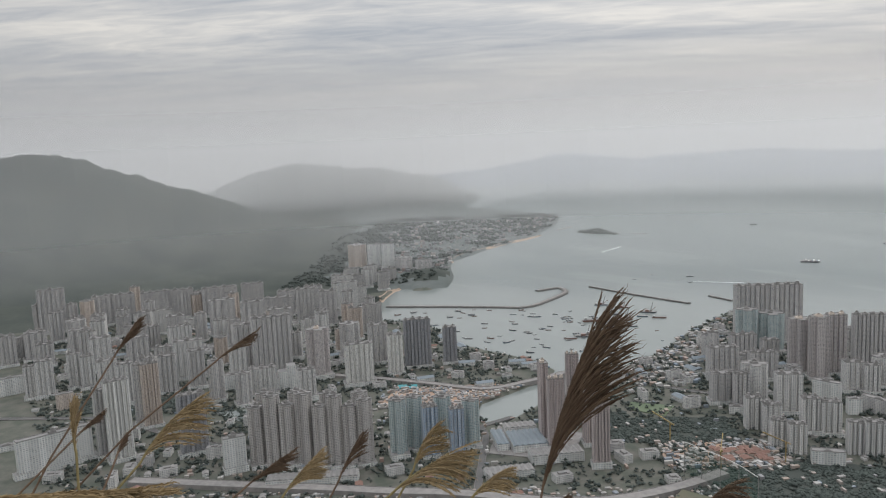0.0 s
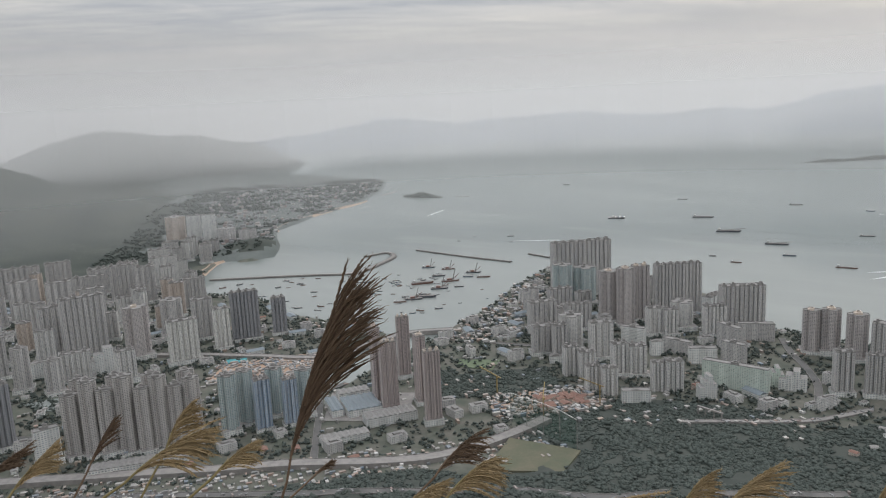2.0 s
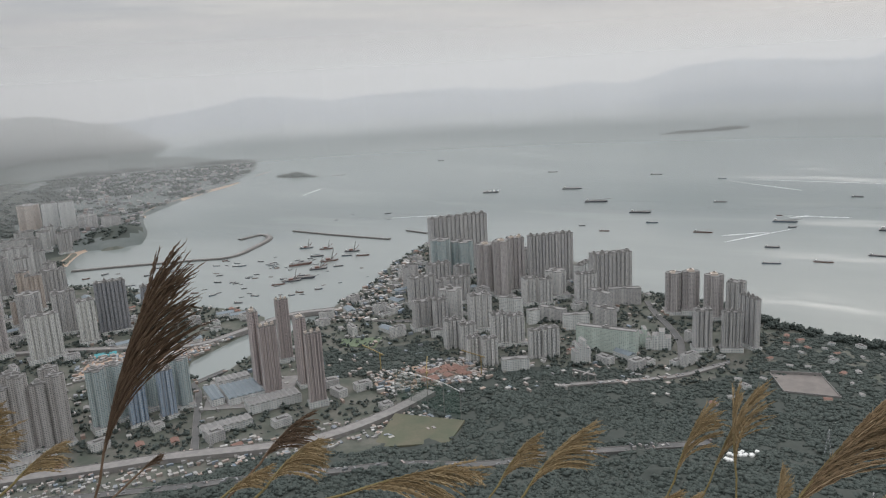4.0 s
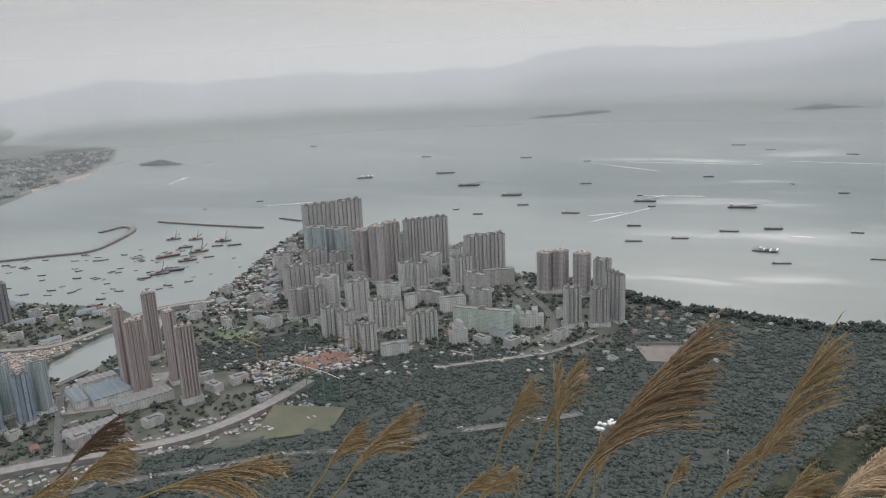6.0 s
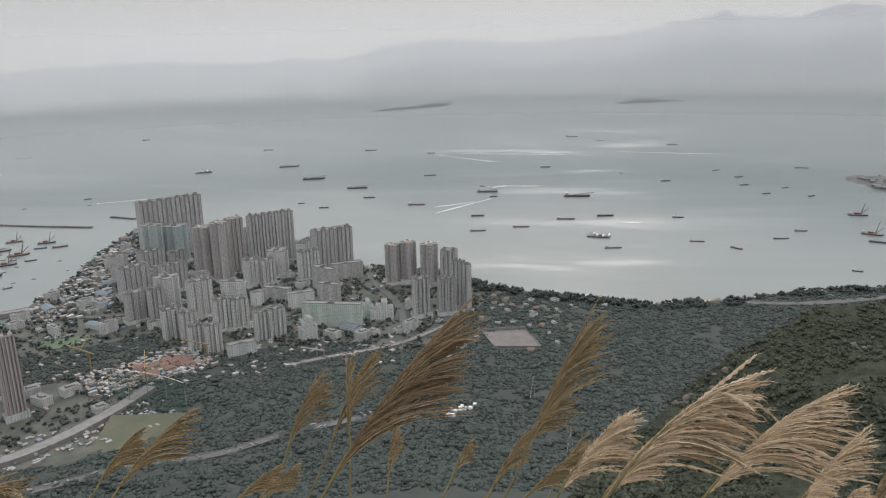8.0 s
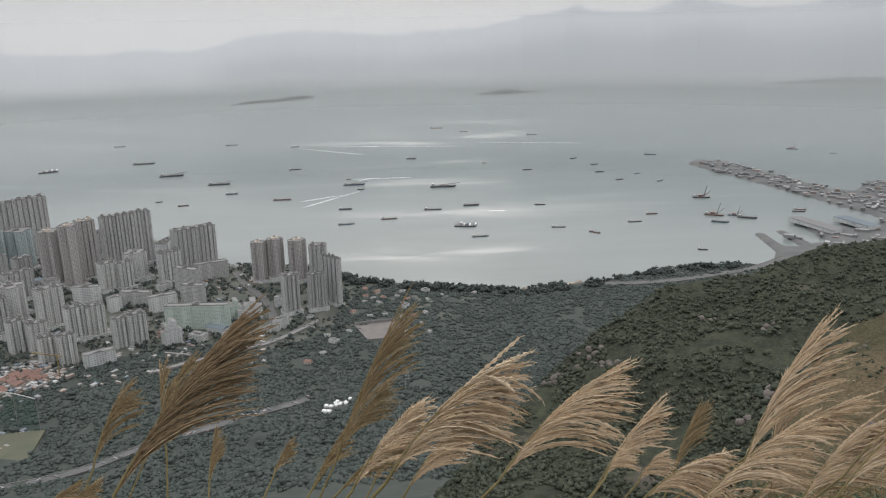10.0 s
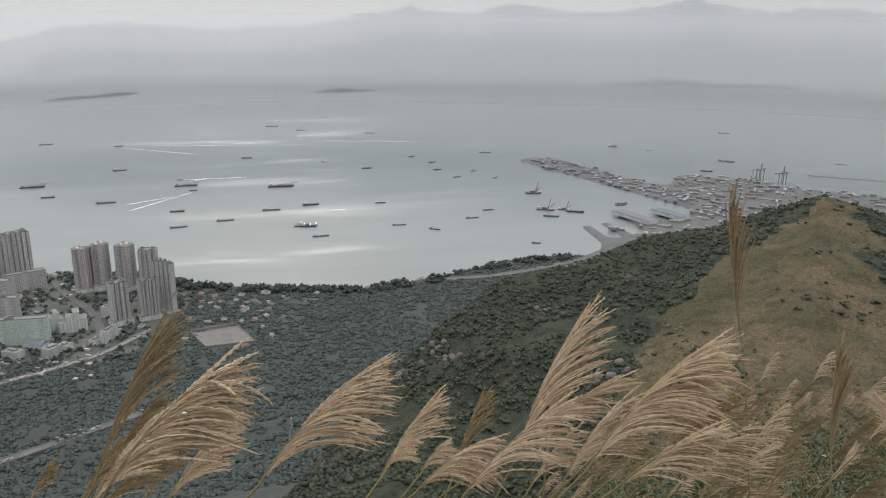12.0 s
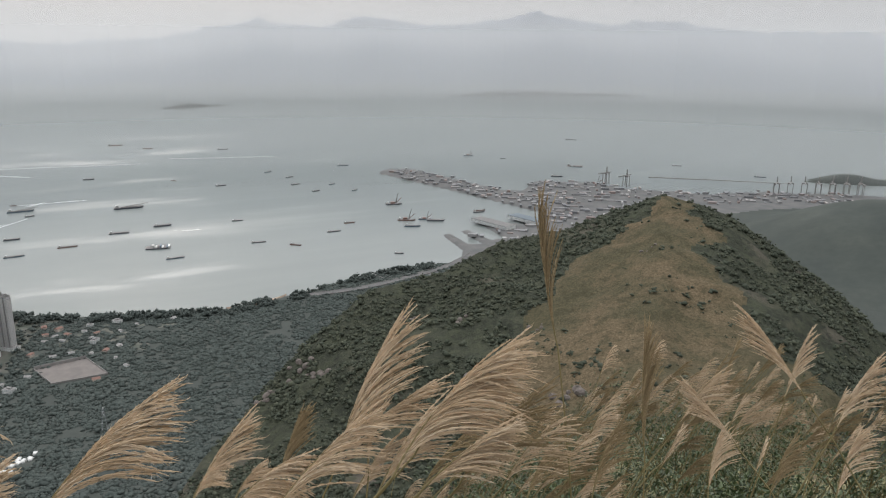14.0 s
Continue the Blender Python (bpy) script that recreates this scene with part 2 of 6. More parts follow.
def lattice(x, y, seed=0):
    """Smooth noise between 0 and 1."""
    xi, yi = np.floor(x), np.floor(y)
    fx, fy = x - xi, y - yi
    fx, fy = fx * fx * (3 - 2 * fx), fy * fy * (3 - 2 * fy)

    def h(i, j):
        s = np.sin(i * 127.1 + j * 311.7 + seed * 74.7) * 43758.5453
        return s - np.floor(s)
    return (h(xi, yi) * (1 - fx) + h(xi + 1, yi) * fx) * (1 - fy) + (h(xi, yi + 1) * (1 - fx) + h(xi + 1, yi + 1) * fx) * fy


def fractal(x, y, seed=0, octaves=4):
    return sum(lattice(x * 2 ** k, y * 2 ** k, seed + k) / 2 ** (k + 1) for k in range(octaves))


NEAR, FAR = 3000.0, 4850.0


def far(x, y, z):
    """Past 3 km the distance is drawn together towards the eye, so that the whole bay lies within five kilometres."""
    r = np.maximum(np.hypot(x, y), 1e-6)
    k = np.where(r > NEAR, (NEAR + (FAR - NEAR) * (1 - np.exp(-np.maximum(r - NEAR, 0) / (FAR - NEAR)))) / r, 1.0)
    return x * k, y * k, EYE_Z + (z - EYE_Z) * k


# shores of the bay, east of the inlet and west of it
EAST = [(-9000, 9000), (-700, 9000), (-255, 7700), (-370, 6670), (17, 6172), (394, 5512), (314, 4907), (100, 4255), (-83, 3957), (-258, 3522), (-226, 3139), (-229, 2914), (-330, 2840),
        (-424, 2897), (-449, 2640), (-482, 2438), (-225, 2257), (-129, 2052), (-51, 1977), (77, 1873), (110, 1790), (60, 1690), (-60, 1560), (-72, 1480), (-30, 1440), (60, 1570), (200, 1720)]
WEST = [(232, 1730), (260, 1805), (395, 1972), (478, 2123), (571, 2251), (705, 2420), (850, 2260), (983, 1900), (959, 1600), (1020, 1500), (1120, 1345), (1103, 1227), (1156, 1115),
        (1272, 914), (1447, 812), (1555, 770), (1658, 705), (1765, 588), (1800, 584), (1880, 606), (2000, 700), (2030, 714), (2052, 690), (1950, 600), (1966, 578), (2085, 686), (2112, 660), (2020, 560), (2050, 540), (2167, 635), (2250, 545),
        (2215, 490), (2287, 470), (2401, 502), (2638, 878), (2893, 1305), (2965, 1328), (3078, 1240), (2750, 730), (2740, 655), (2985, 660), (3013, 409), (2950, 315), (2936, 0), (3061, -169), (3200, -900), (3000, -5000), (-9000, -9000)]
SHORE = np.array(EAST + WEST, float)


def inland(x, y, ring):
    """Signed distance to a closed outline, positive inside."""
    inside, best = np.zeros(x.shape, bool), np.full(x.shape, 1e12)
    for (ax, ay), (bx, by) in zip(ring, np.roll(ring, -1, axis=0)):
        dx, dy = bx - ax, by - ay
        k = np.clip(((x - ax) * dx + (y - ay) * dy) / (dx * dx + dy * dy), 0, 1)
        best = np.minimum(best, (x - ax - k * dx) ** 2 + (y - ay - k * dy) ** 2)
        if ay != by:
            inside ^= ((ay > y) != (by > y)) & (x < dx * (y - ay) / dy + ax)
    return np.where(inside, 1, -1) * np.sqrt(best)


def mound(x, y, cx, cy, a, b, turn, height, power=2.0):
    c, s = math.cos(radians(turn)), math.sin(radians(turn))
    u, v = ((x - cx) * c + (y - cy) * s) / a, (-(x - cx) * s + (y - cy) * c) / b
    return height * np.exp(-(np.abs(u) ** power + np.abs(v) ** power))


CREST_AZ = np.array([40, 48, 52, 54.4, 56.6, 58.4, 60, 62.7, 64.9, 66.5, 71, 72.5, 75, 80, 84, 86.9, 89.5, 91.9, 95.8, 99.7, 102, 108, 120])
CREST_DIP = np.array([40, 33, 28.8, 27.3, 25.2, 23.5, 22.1, 20.1, 18.3, 17.9, 16.9, 16.0, 14.6, 13.5, 11.9, 10.72, 11.2, 11.94, 14.26, 16.6, 18.4, 22, 27])
CREST_R = np.array([180, 230, 265, 285, 308, 320, 330, 345, 358, 365, 380, 386, 395, 410, 418, 420, 420, 415, 405, 395, 388, 380, 360])
FLOOR_DIP = np.interp(CREST_AZ, [40, 53, 62.6, 72, 82, 87, 96, 108, 120], [46, 41, 36.5, 32, 26, 24.5, 26, 30, 32])


def lookout_ridge(x, y):
    """The lookout's own ridge: down to a saddle, up to the lower top, and away to the shore behind it."""
    r, az = np.hypot(x, y), np.degrees(np.arctan2(x, y))
    dip, rc, floor_dip = (np.interp(az, CREST_AZ, v) for v in (CREST_DIP, CREST_R, FLOOR_DIP))
    top = EYE_Z - rc * np.tan(np.radians(dip))
    rv = rc * 0.52
    low = EYE_Z - rv * np.tan(np.radians(floor_dip))
    start = EYE_Z - 1.75
    k = np.clip(r / rv, 0, 1)
    a = start + (low - start) * (0.55 * k + 0.45 * np.sin(k * np.pi / 2))
    m = smooth(0, 1, np.clip((r - rv) / (rc - rv), 0, 1) * 0.86 + 0.0) / 0.9467
    b = low + (top - low) * m
    c = top - (r - rc) * 0.62 - 30 * (1 - np.exp(-np.maximum(r - rc, 0) / 120))
    z = np.where(r < rv, a, np.where(r < rc, b, c))
    rough = (fractal(x / 26, y / 26, 5, 5) - 0.5) * 9 * smooth(20, 90, r)
    gully = np.abs(fractal(x / 70, y / 70, 9, 3) - 0.5) * 30 * smooth(50, 160, r) * smooth(3, 12, np.abs(az - 87))
    keep = 1 - 0.85 * np.exp(-((r - rc) / 30) ** 2)
    return z + (rough - gully) * keep


def height(x, y):
    r, az = np.hypot(x, y), np.degrees(np.arctan2(x, y))
    z = 5.0 + 0 * x
    z = z + 536 * np.clip((1250 - r) / 1250, 0, 1) ** 2.2 + (fractal(x / 60, y / 60, 3) - 0.5) * 26 * smooth(1250, 900, r) * smooth(5, 60, r)
    ridge = lookout_ridge(x, y)
    z = np.where(az > 40, np.maximum(z, ridge), z)
    # the lookout itself stands on an even steep shoulder
    w = smooth(5, 34, r)
    fall = np.interp(az, [-180, -100, -40, 0, 50, 70, 87, 102, 130, 180], [-0.25, 0.1, 0.6, 0.85, 0.85, 0.6, 0.42, 0.36, 0.1, -0.25])
    shoulder = EYE_Z - 1.7 - fall * r + (fractal(x / 1.7, y / 1.7, 71, 3) - 0.5) * 0.22
    z = shoulder * (1 - w) + z * w
    # the mountain behind the town, the far hills of the bay and a wooded hill by the port
    rough = 0.80 + 0.34 * fractal(x / 330, y / 330, 21, 5) + 0.10 * fractal(x / 90, y / 90, 27, 3) - 0.22 * np.abs(fractal(x / 420, y / 900, 25, 4) - 0.47)
    z = z + rough * (mound(x, y, -2450, 4050, 620, 900, 10, 455) + mound(x, y, -1650, 4250, 600, 500, -25, 205) + mound(x, y, -3300, 3900, 700, 800, 0, 330)
                     + mound(x, y, -1020, 4100, 330, 420, 0, 25))
    z = z + rough * (mound(x, y, -2300, 8200, 900, 700, 0, 400) + mound(x, y, -1250, 7700, 560, 600, 0, 270) + mound(x, y, -650, 7500, 300, 420, 0, 120))
    z = z + rough * mound(x, y, 2150, -420, 360, 300, 0, 150)
    z = z + mound(x, y, -330, 3080, 110, 130, 0, 40)
    return z


def sheet(name, az0, az1, daz, radii, mats, zone, zfun, label, kind="structure"):
    az = np.radians(np.arange(az0, az1 + daz / 2, daz))
    A, Rr = np.meshgrid(az, radii)
    x, y = Rr * np.sin(A), Rr * np.cos(A)
    z = zfun(x, y)
    px, py, pz = far(x, y, z)
    co = np.stack([px, py, pz], -1).reshape(-1, 3)
    nr, na = A.shape
    i = (np.arange(nr - 1)[:, None] * na + np.arange(na - 1)[None]).ravel()
    quads = np.stack([i, i + na, i + na + 1, i + 1], -1)
    mid = quads.mean(1)
    me = bpy.data.meshes.new(name)
    me.vertices.add(len(co))
    me.vertices.foreach_set("co", co.ravel())
    me.loops.add(len(quads) * 4)
    me.loops.foreach_set("vertex_index", quads.ravel())
    me.polygons.add(len(quads))
    me.polygons.foreach_set("loop_start", np.arange(0, len(quads) * 4, 4))
    for m in mats:
        me.materials.append(m)
    if zone is not None:
        fx, fy = x.ravel()[quads].mean(1), y.ravel()[quads].mean(1)
        me.polygons.foreach_set("material_index", zone(fx, fy, z.ravel()[quads].mean(1)).astype(np.int32))
    me.polygons.foreach_set("use_smooth", np.ones(len(quads), bool))
    me.update()
    return tagged(new(name, me), label, "", "", kind)


WOOD_AZ = np.array([-60, -30, -15, 0, 9, 12, 14, 17, 21, 25, 30, 35, 39, 41, 46, 60, 180])
WOOD_R = np.array([1000, 1020, 1010, 1040, 1040, 1080, 1240, 1330, 1350, 1345, 1335, 1290, 1320, 1560, 1700, 1900, 1900])


def land_height(x, y):
    s = inland(x, y, SHORE)
    shore = smooth(-8, 14, s)
    return -9 + (height(x, y) + 9) * shore


def wooded(x, y):
    r, az = np.hypot(x, y), np.degrees(np.arctan2(x, y))
    edge = np.interp(az, WOOD_AZ, WOOD_R) + (fractal(x / 90, y / 90, 31, 3) - 0.5) * 130
    grove = ((x > 175) & (x < 400) & (y > 1335) & (y < 1490) & ~((x > 222) & (y > 1455))) | (mound(x, y, -330, 3080, 130, 150, 0, 1) > 0.4) | (mound(x, y, -850, 1580, 130, 60, 0, 1) > 0.4)
    village = (mound(x, y, 1010, 1075, 200, 130, -38, 1) > 0.35) & (fractal(x / 24, y / 24, 107, 3) > 0.58)
    return (r < edge) & ~village | grove


def zone(x, y, z):
    """0 town, 1 woods, 2 quays, 3 dry hill grass, 4 scrub slope and shade painted under the plumes, 5 mountain, 6 far
    town.
    """
    r, az = np.hypot(x, y), np.degrees(np.arctan2(x, y))
    k = np.where(wooded(x, y), 1, 0)
    k = np.where((r > 2900) & (az < 20), 6, k)
    k = np.where((r > 2500) & (az < 0) & (z > 22) | (r > 2760) & (az < -11 + (fractal(x / 160, y / 160, 47, 3) - 0.5) * 9), 5, k)
    k = np.where((r > 6200) & (az < 20) & (z > 25), 5, k)
    k = np.where((r > 1700) & (az > 60), np.where(z > 16, 5, 2), k)
    ridge = lookout_ridge(x, y)
    on = (az > 40) & (az < 150) & (r < 560) & (np.abs(ridge - z) < 25)
    wob = (fractal(x / 50, y / 50, 41, 4) - 0.5) * 16
    left, right = 86 - (420 - r) * 0.06 + wob, 89.5 + (420 - r) * 0.05 + wob
    k = np.where(on, np.where((az > left) & (az < right), 3, 4), k)
    # dark scrub colour close by stands in for shade between the plumes
    k = np.where((r < 60), np.where(r < 17, 4, 3), k)
    return k


RADII = np.concatenate([[0.05, 1, 2, 3, 4.5, 6, 8, 11, 14, 18], np.linspace(22, 460, 130), np.linspace(470, 760, 30), 1 / np.linspace(1 / 770, 1 / 3600, 210), 1 / np.linspace(1 / 3650, 1 / 9500, 60)])
ground = sheet("ground", -62, 122, 0.3, RADII, [URBAN, FOREST_FLOOR, QUAY, HILL, SLOPE, MOUNTAIN, FARTOWN], zone, land_height,
               "coastal town ground rising into wooded hills and a dry grassy ridge")
COARSE = np.concatenate([[0.05, 1, 2, 3, 4.5, 6, 8, 11, 14, 18, 22, 30, 45], np.linspace(60, 1200, 20), np.linspace(1500, 9000, 12)])
behind = sheet("ground_behind", 122, 298, 4.0, COARSE, [HILL, FOREST_FLOOR], lambda x, y, z: np.hypot(x, y) > 150, height, "grassy upper slope behind the lookout")
sea = sheet("water", -180, 180, 2.0, np.concatenate([np.linspace(60, 2950, 50), np.linspace(3000, 11200, 120)]), [SEA], None, lambda x, y: 0 * x,
            "calm grey-green estuary water under haze")


def hills(name, ridge, reach, mat, label):
    """A far range of hills across the water: a solid ridge with spurs."""
    az = np.radians(np.arange(ridge[0][0], ridge[-1][0], 0.2))
    crest = np.interp(np.degrees(az), [p[0] for p in ridge], [p[1] for p in ridge]) + (fractal(np.degrees(az) / 1.6, 0 * az, 51, 5) - 0.5) * 0.42
    rows = np.linspace(0, 1, 14)
    A, K = np.meshgrid(az, rows)
    rr = reach * (0.82 + 0.3 * K + 0.03 * np.sin(A * 61))
    z0 = 0.0
    top = EYE_Z + reach * np.tan(np.radians(crest))[None]
    up = np.sin(np.clip(K / 0.75, 0, 1) * np.pi / 2) ** 1.2 * smooth(1.25, 0.75, K)
    spur = 0.75 + 0.5 * fractal(np.degrees(A) / 1.2, K * 3, 61, 3)
    z = np.maximum(z0 - 60, z0 + (top - z0) * up * np.where(K > 0.7, 1, 1 + (spur - 1) * 0.7))
    z[0] = z0 - 60
    x, y, z = far(rr * np.sin(A), rr * np.cos(A), z)
    na, nr = len(az), len(rows)
    co = np.stack([x, y, z], -1).reshape(-1, 3)
    i = (np.arange(nr - 1)[:, None] * na + np.arange(na - 1)[None]).ravel()
    me = bpy.data.meshes.new(name)
    me.from_pydata(co.tolist(), [], np.stack([i, i + na, i + na + 1, i + 1], -1).tolist())
    me.polygons.foreach_set("use_smooth", np.ones(len(me.polygons), bool))
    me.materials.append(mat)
    return tagged(new(name, me), label, "", "", "structure")


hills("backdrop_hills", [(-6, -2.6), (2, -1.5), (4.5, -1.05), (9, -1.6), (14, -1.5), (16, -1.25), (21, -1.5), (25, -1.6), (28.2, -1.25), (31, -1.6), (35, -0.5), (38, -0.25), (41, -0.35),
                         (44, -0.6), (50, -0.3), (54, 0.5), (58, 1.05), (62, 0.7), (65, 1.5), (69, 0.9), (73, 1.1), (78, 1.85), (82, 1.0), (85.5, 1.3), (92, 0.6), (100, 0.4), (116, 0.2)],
      11500, HAZED_HILL, "island mountains far across the bay, coloured pale blue-grey for haze")


def haze_sheet(reach, depth, foot, rise, label):
    """A fine white sheet added over the bay to imitate thin haze: it scatters daylight and lets the rest through."""
    n = Nodes("white_haze_sheet", (0.9, 0.9, 0.9), 1.0)
    t = n.t
    z = t.nodes.new("ShaderNodeSeparateXYZ")
    t.links.new(t.nodes.new("ShaderNodeNewGeometry").outputs["Position"], z.inputs[0])
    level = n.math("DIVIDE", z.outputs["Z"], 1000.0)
    # opacity rises with height, so the sheet imitates deeper haze towards the horizon
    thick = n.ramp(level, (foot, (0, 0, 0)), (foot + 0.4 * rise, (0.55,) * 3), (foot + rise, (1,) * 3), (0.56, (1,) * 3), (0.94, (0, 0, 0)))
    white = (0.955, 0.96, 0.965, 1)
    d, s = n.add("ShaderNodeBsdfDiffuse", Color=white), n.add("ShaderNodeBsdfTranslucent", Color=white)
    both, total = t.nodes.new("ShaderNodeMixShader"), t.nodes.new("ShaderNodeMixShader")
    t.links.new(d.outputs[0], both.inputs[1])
    t.links.new(s.outputs[0], both.inputs[2])
    t.links.new(n.math("MULTIPLY", thick, depth), total.inputs[0])
    t.links.new(t.nodes.new("ShaderNodeBsdfTransparent").outputs[0], total.inputs[1])
    t.links.new(both.outputs[0], total.inputs[2])
    t.links.new(total.outputs[0], t.nodes["Material Output"].inputs[0])
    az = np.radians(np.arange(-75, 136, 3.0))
    me = bpy.data.meshes.new("haze_sheet")
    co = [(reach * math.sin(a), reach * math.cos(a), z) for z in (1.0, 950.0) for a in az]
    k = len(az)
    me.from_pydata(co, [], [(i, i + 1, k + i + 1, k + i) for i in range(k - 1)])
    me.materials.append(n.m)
    ob = tagged(new("backdrop_haze", me), label, "", "", "structure")
    ob.visible_shadow = False
    return ob


haze_sheet(3180.0, 0.27, 0.006, 0.24, "thin pale sheet imitating haze over the outer bay")
haze_sheet(4600.0, 0.60, 0.175, 0.09, "denser pale sheet imitating haze in front of the far hills")

# ---- helpers for things ----
def link(name, bm, mat, parent=None, label=""):
    me = bpy.data.meshes.new(name)
    bm.to_mesh(me)
    bm.free()
    for m in (mat if isinstance(mat, list) else [mat]):
        me.materials.append(m)
    ob = new(name, me)
    if parent:
        ob.parent = parent
    if label:
        ob["label"] = label
    return ob


def part(name, bm, mat, parent, label=""):
    return link(name, bm, mat, parent, label)


def thing(name, m, label, category, group=""):
    ob = new(name)
    ob.empty_display_size = 1
    ob.matrix_basis = m
    return tagged(ob, label, category, group)


def box(bm, x0, x1, y0, y1, z0, z1, taper=0.0):
    t = taper
    v = [bm.verts.new(p) for p in ((x0, y0, z0), (x1, y0, z0), (x1, y1, z0), (x0, y1, z0), (x0 + t, y0 + t, z1), (x1 - t, y0 + t, z1), (x1 - t, y1 - t, z1), (x0 + t, y1 - t, z1))]
    for f in ((3, 2, 1, 0), (4, 5, 6, 7), (0, 1, 5, 4), (1, 2, 6, 5), (2, 3, 7, 6), (3, 0, 4, 7)):
        bm.faces.new([v[i] for i in f])
    return v


def prism(bm, ring, z0, z1, cap=True):
    """An upright prism on an outline, with u round the walls and v up them, in metres."""
    uv = bm.loops.layers.uv.verify()
    lo, hi = [bm.verts.new((x, y, z0)) for x, y in ring], [bm.verts.new((x, y, z1)) for x, y in ring]
    u = 0.0
    for i in range(len(ring)):
        j = (i + 1) % len(ring)
        w = math.dist(ring[i], ring[j])
        f = bm.faces.new((lo[i], lo[j], hi[j], hi[i]))
        for lp, c in zip(f.loops, ((u, 0), (u + w, 0), (u + w, z1 - z0), (u, z1 - z0))):
            lp[uv].uv = c
        u += w
    if cap:
        f = bm.faces.new(hi)
        f.material_index = 1
    return bm


def outline(style, w, d, n):
    """The plan of a housing block: fins and deep light wells, a cruciform, an octagon or a plain slab."""
    a, b = w / 2, d / 2
    if style == "fin":
        pts, m, notch = [], max(1, n) * 2, min(4.5, d * 0.22)
        for k in range(m):
            x0, x1 = -a + w * k / m, -a + w * (k + 1) / m
            g = (x1 - x0) * 0.16
            q = -b + (notch * 0.45 if k % 2 else 0)
            pts += [(x0 + g, q), (x1 - g, q), (x1 - g, -b + notch), (x1 + g, -b + notch)]
        front = pts[:-2]
        return front + [(x, -y) for x, y in reversed(front)]
    if style == "cross":
        s, q = a * 0.42, b * 0.42
        e, h = a * 0.16, b * 0.16
        quarter = [(s - e, -b), (s, -b + h), (s, -q), (a - e, -q), (a, -q + h)]
        right = quarter + [(x, -y) for x, y in reversed(quarter)]
        return right + [(-x, y) for x, y in reversed(right)]
    if style == "round":
        pts = []
        for k in range(16):
            t, rr = 2 * math.pi * (k + 0.5) / 16, 1.0 if k % 4 < 2 else 0.86
            pts.append((a * rr * math.cos(t), a * rr * math.sin(t)))
        return pts
    return [(-a, -b), (a, -b), (a, b), (-a, b)]


KIND_LABEL = {"grey": "grey concrete high-rise housing block with narrow windowed bays", "pale": "pale public housing tower with vertical window bays",
              "white": "white low concrete block with rows of windows", "bright": "cream-white residential tower standing above the town",
              "warm": "buff and brown residential tower in the town", "brown": "brown high-rise apartment tower near the shore", "rose": "tall rose-brown apartment tower with vertical ribs",
              "dark": "dark glazed apartment tower beside the inlet", "dim": "weathered grey cruciform apartment tower", "teal": "grey-green tinted apartment tower",
              "blue": "blue-glazed apartment tower among older blocks", "mint": "long mint-green and white housing slab"}
BLOCKS = 0


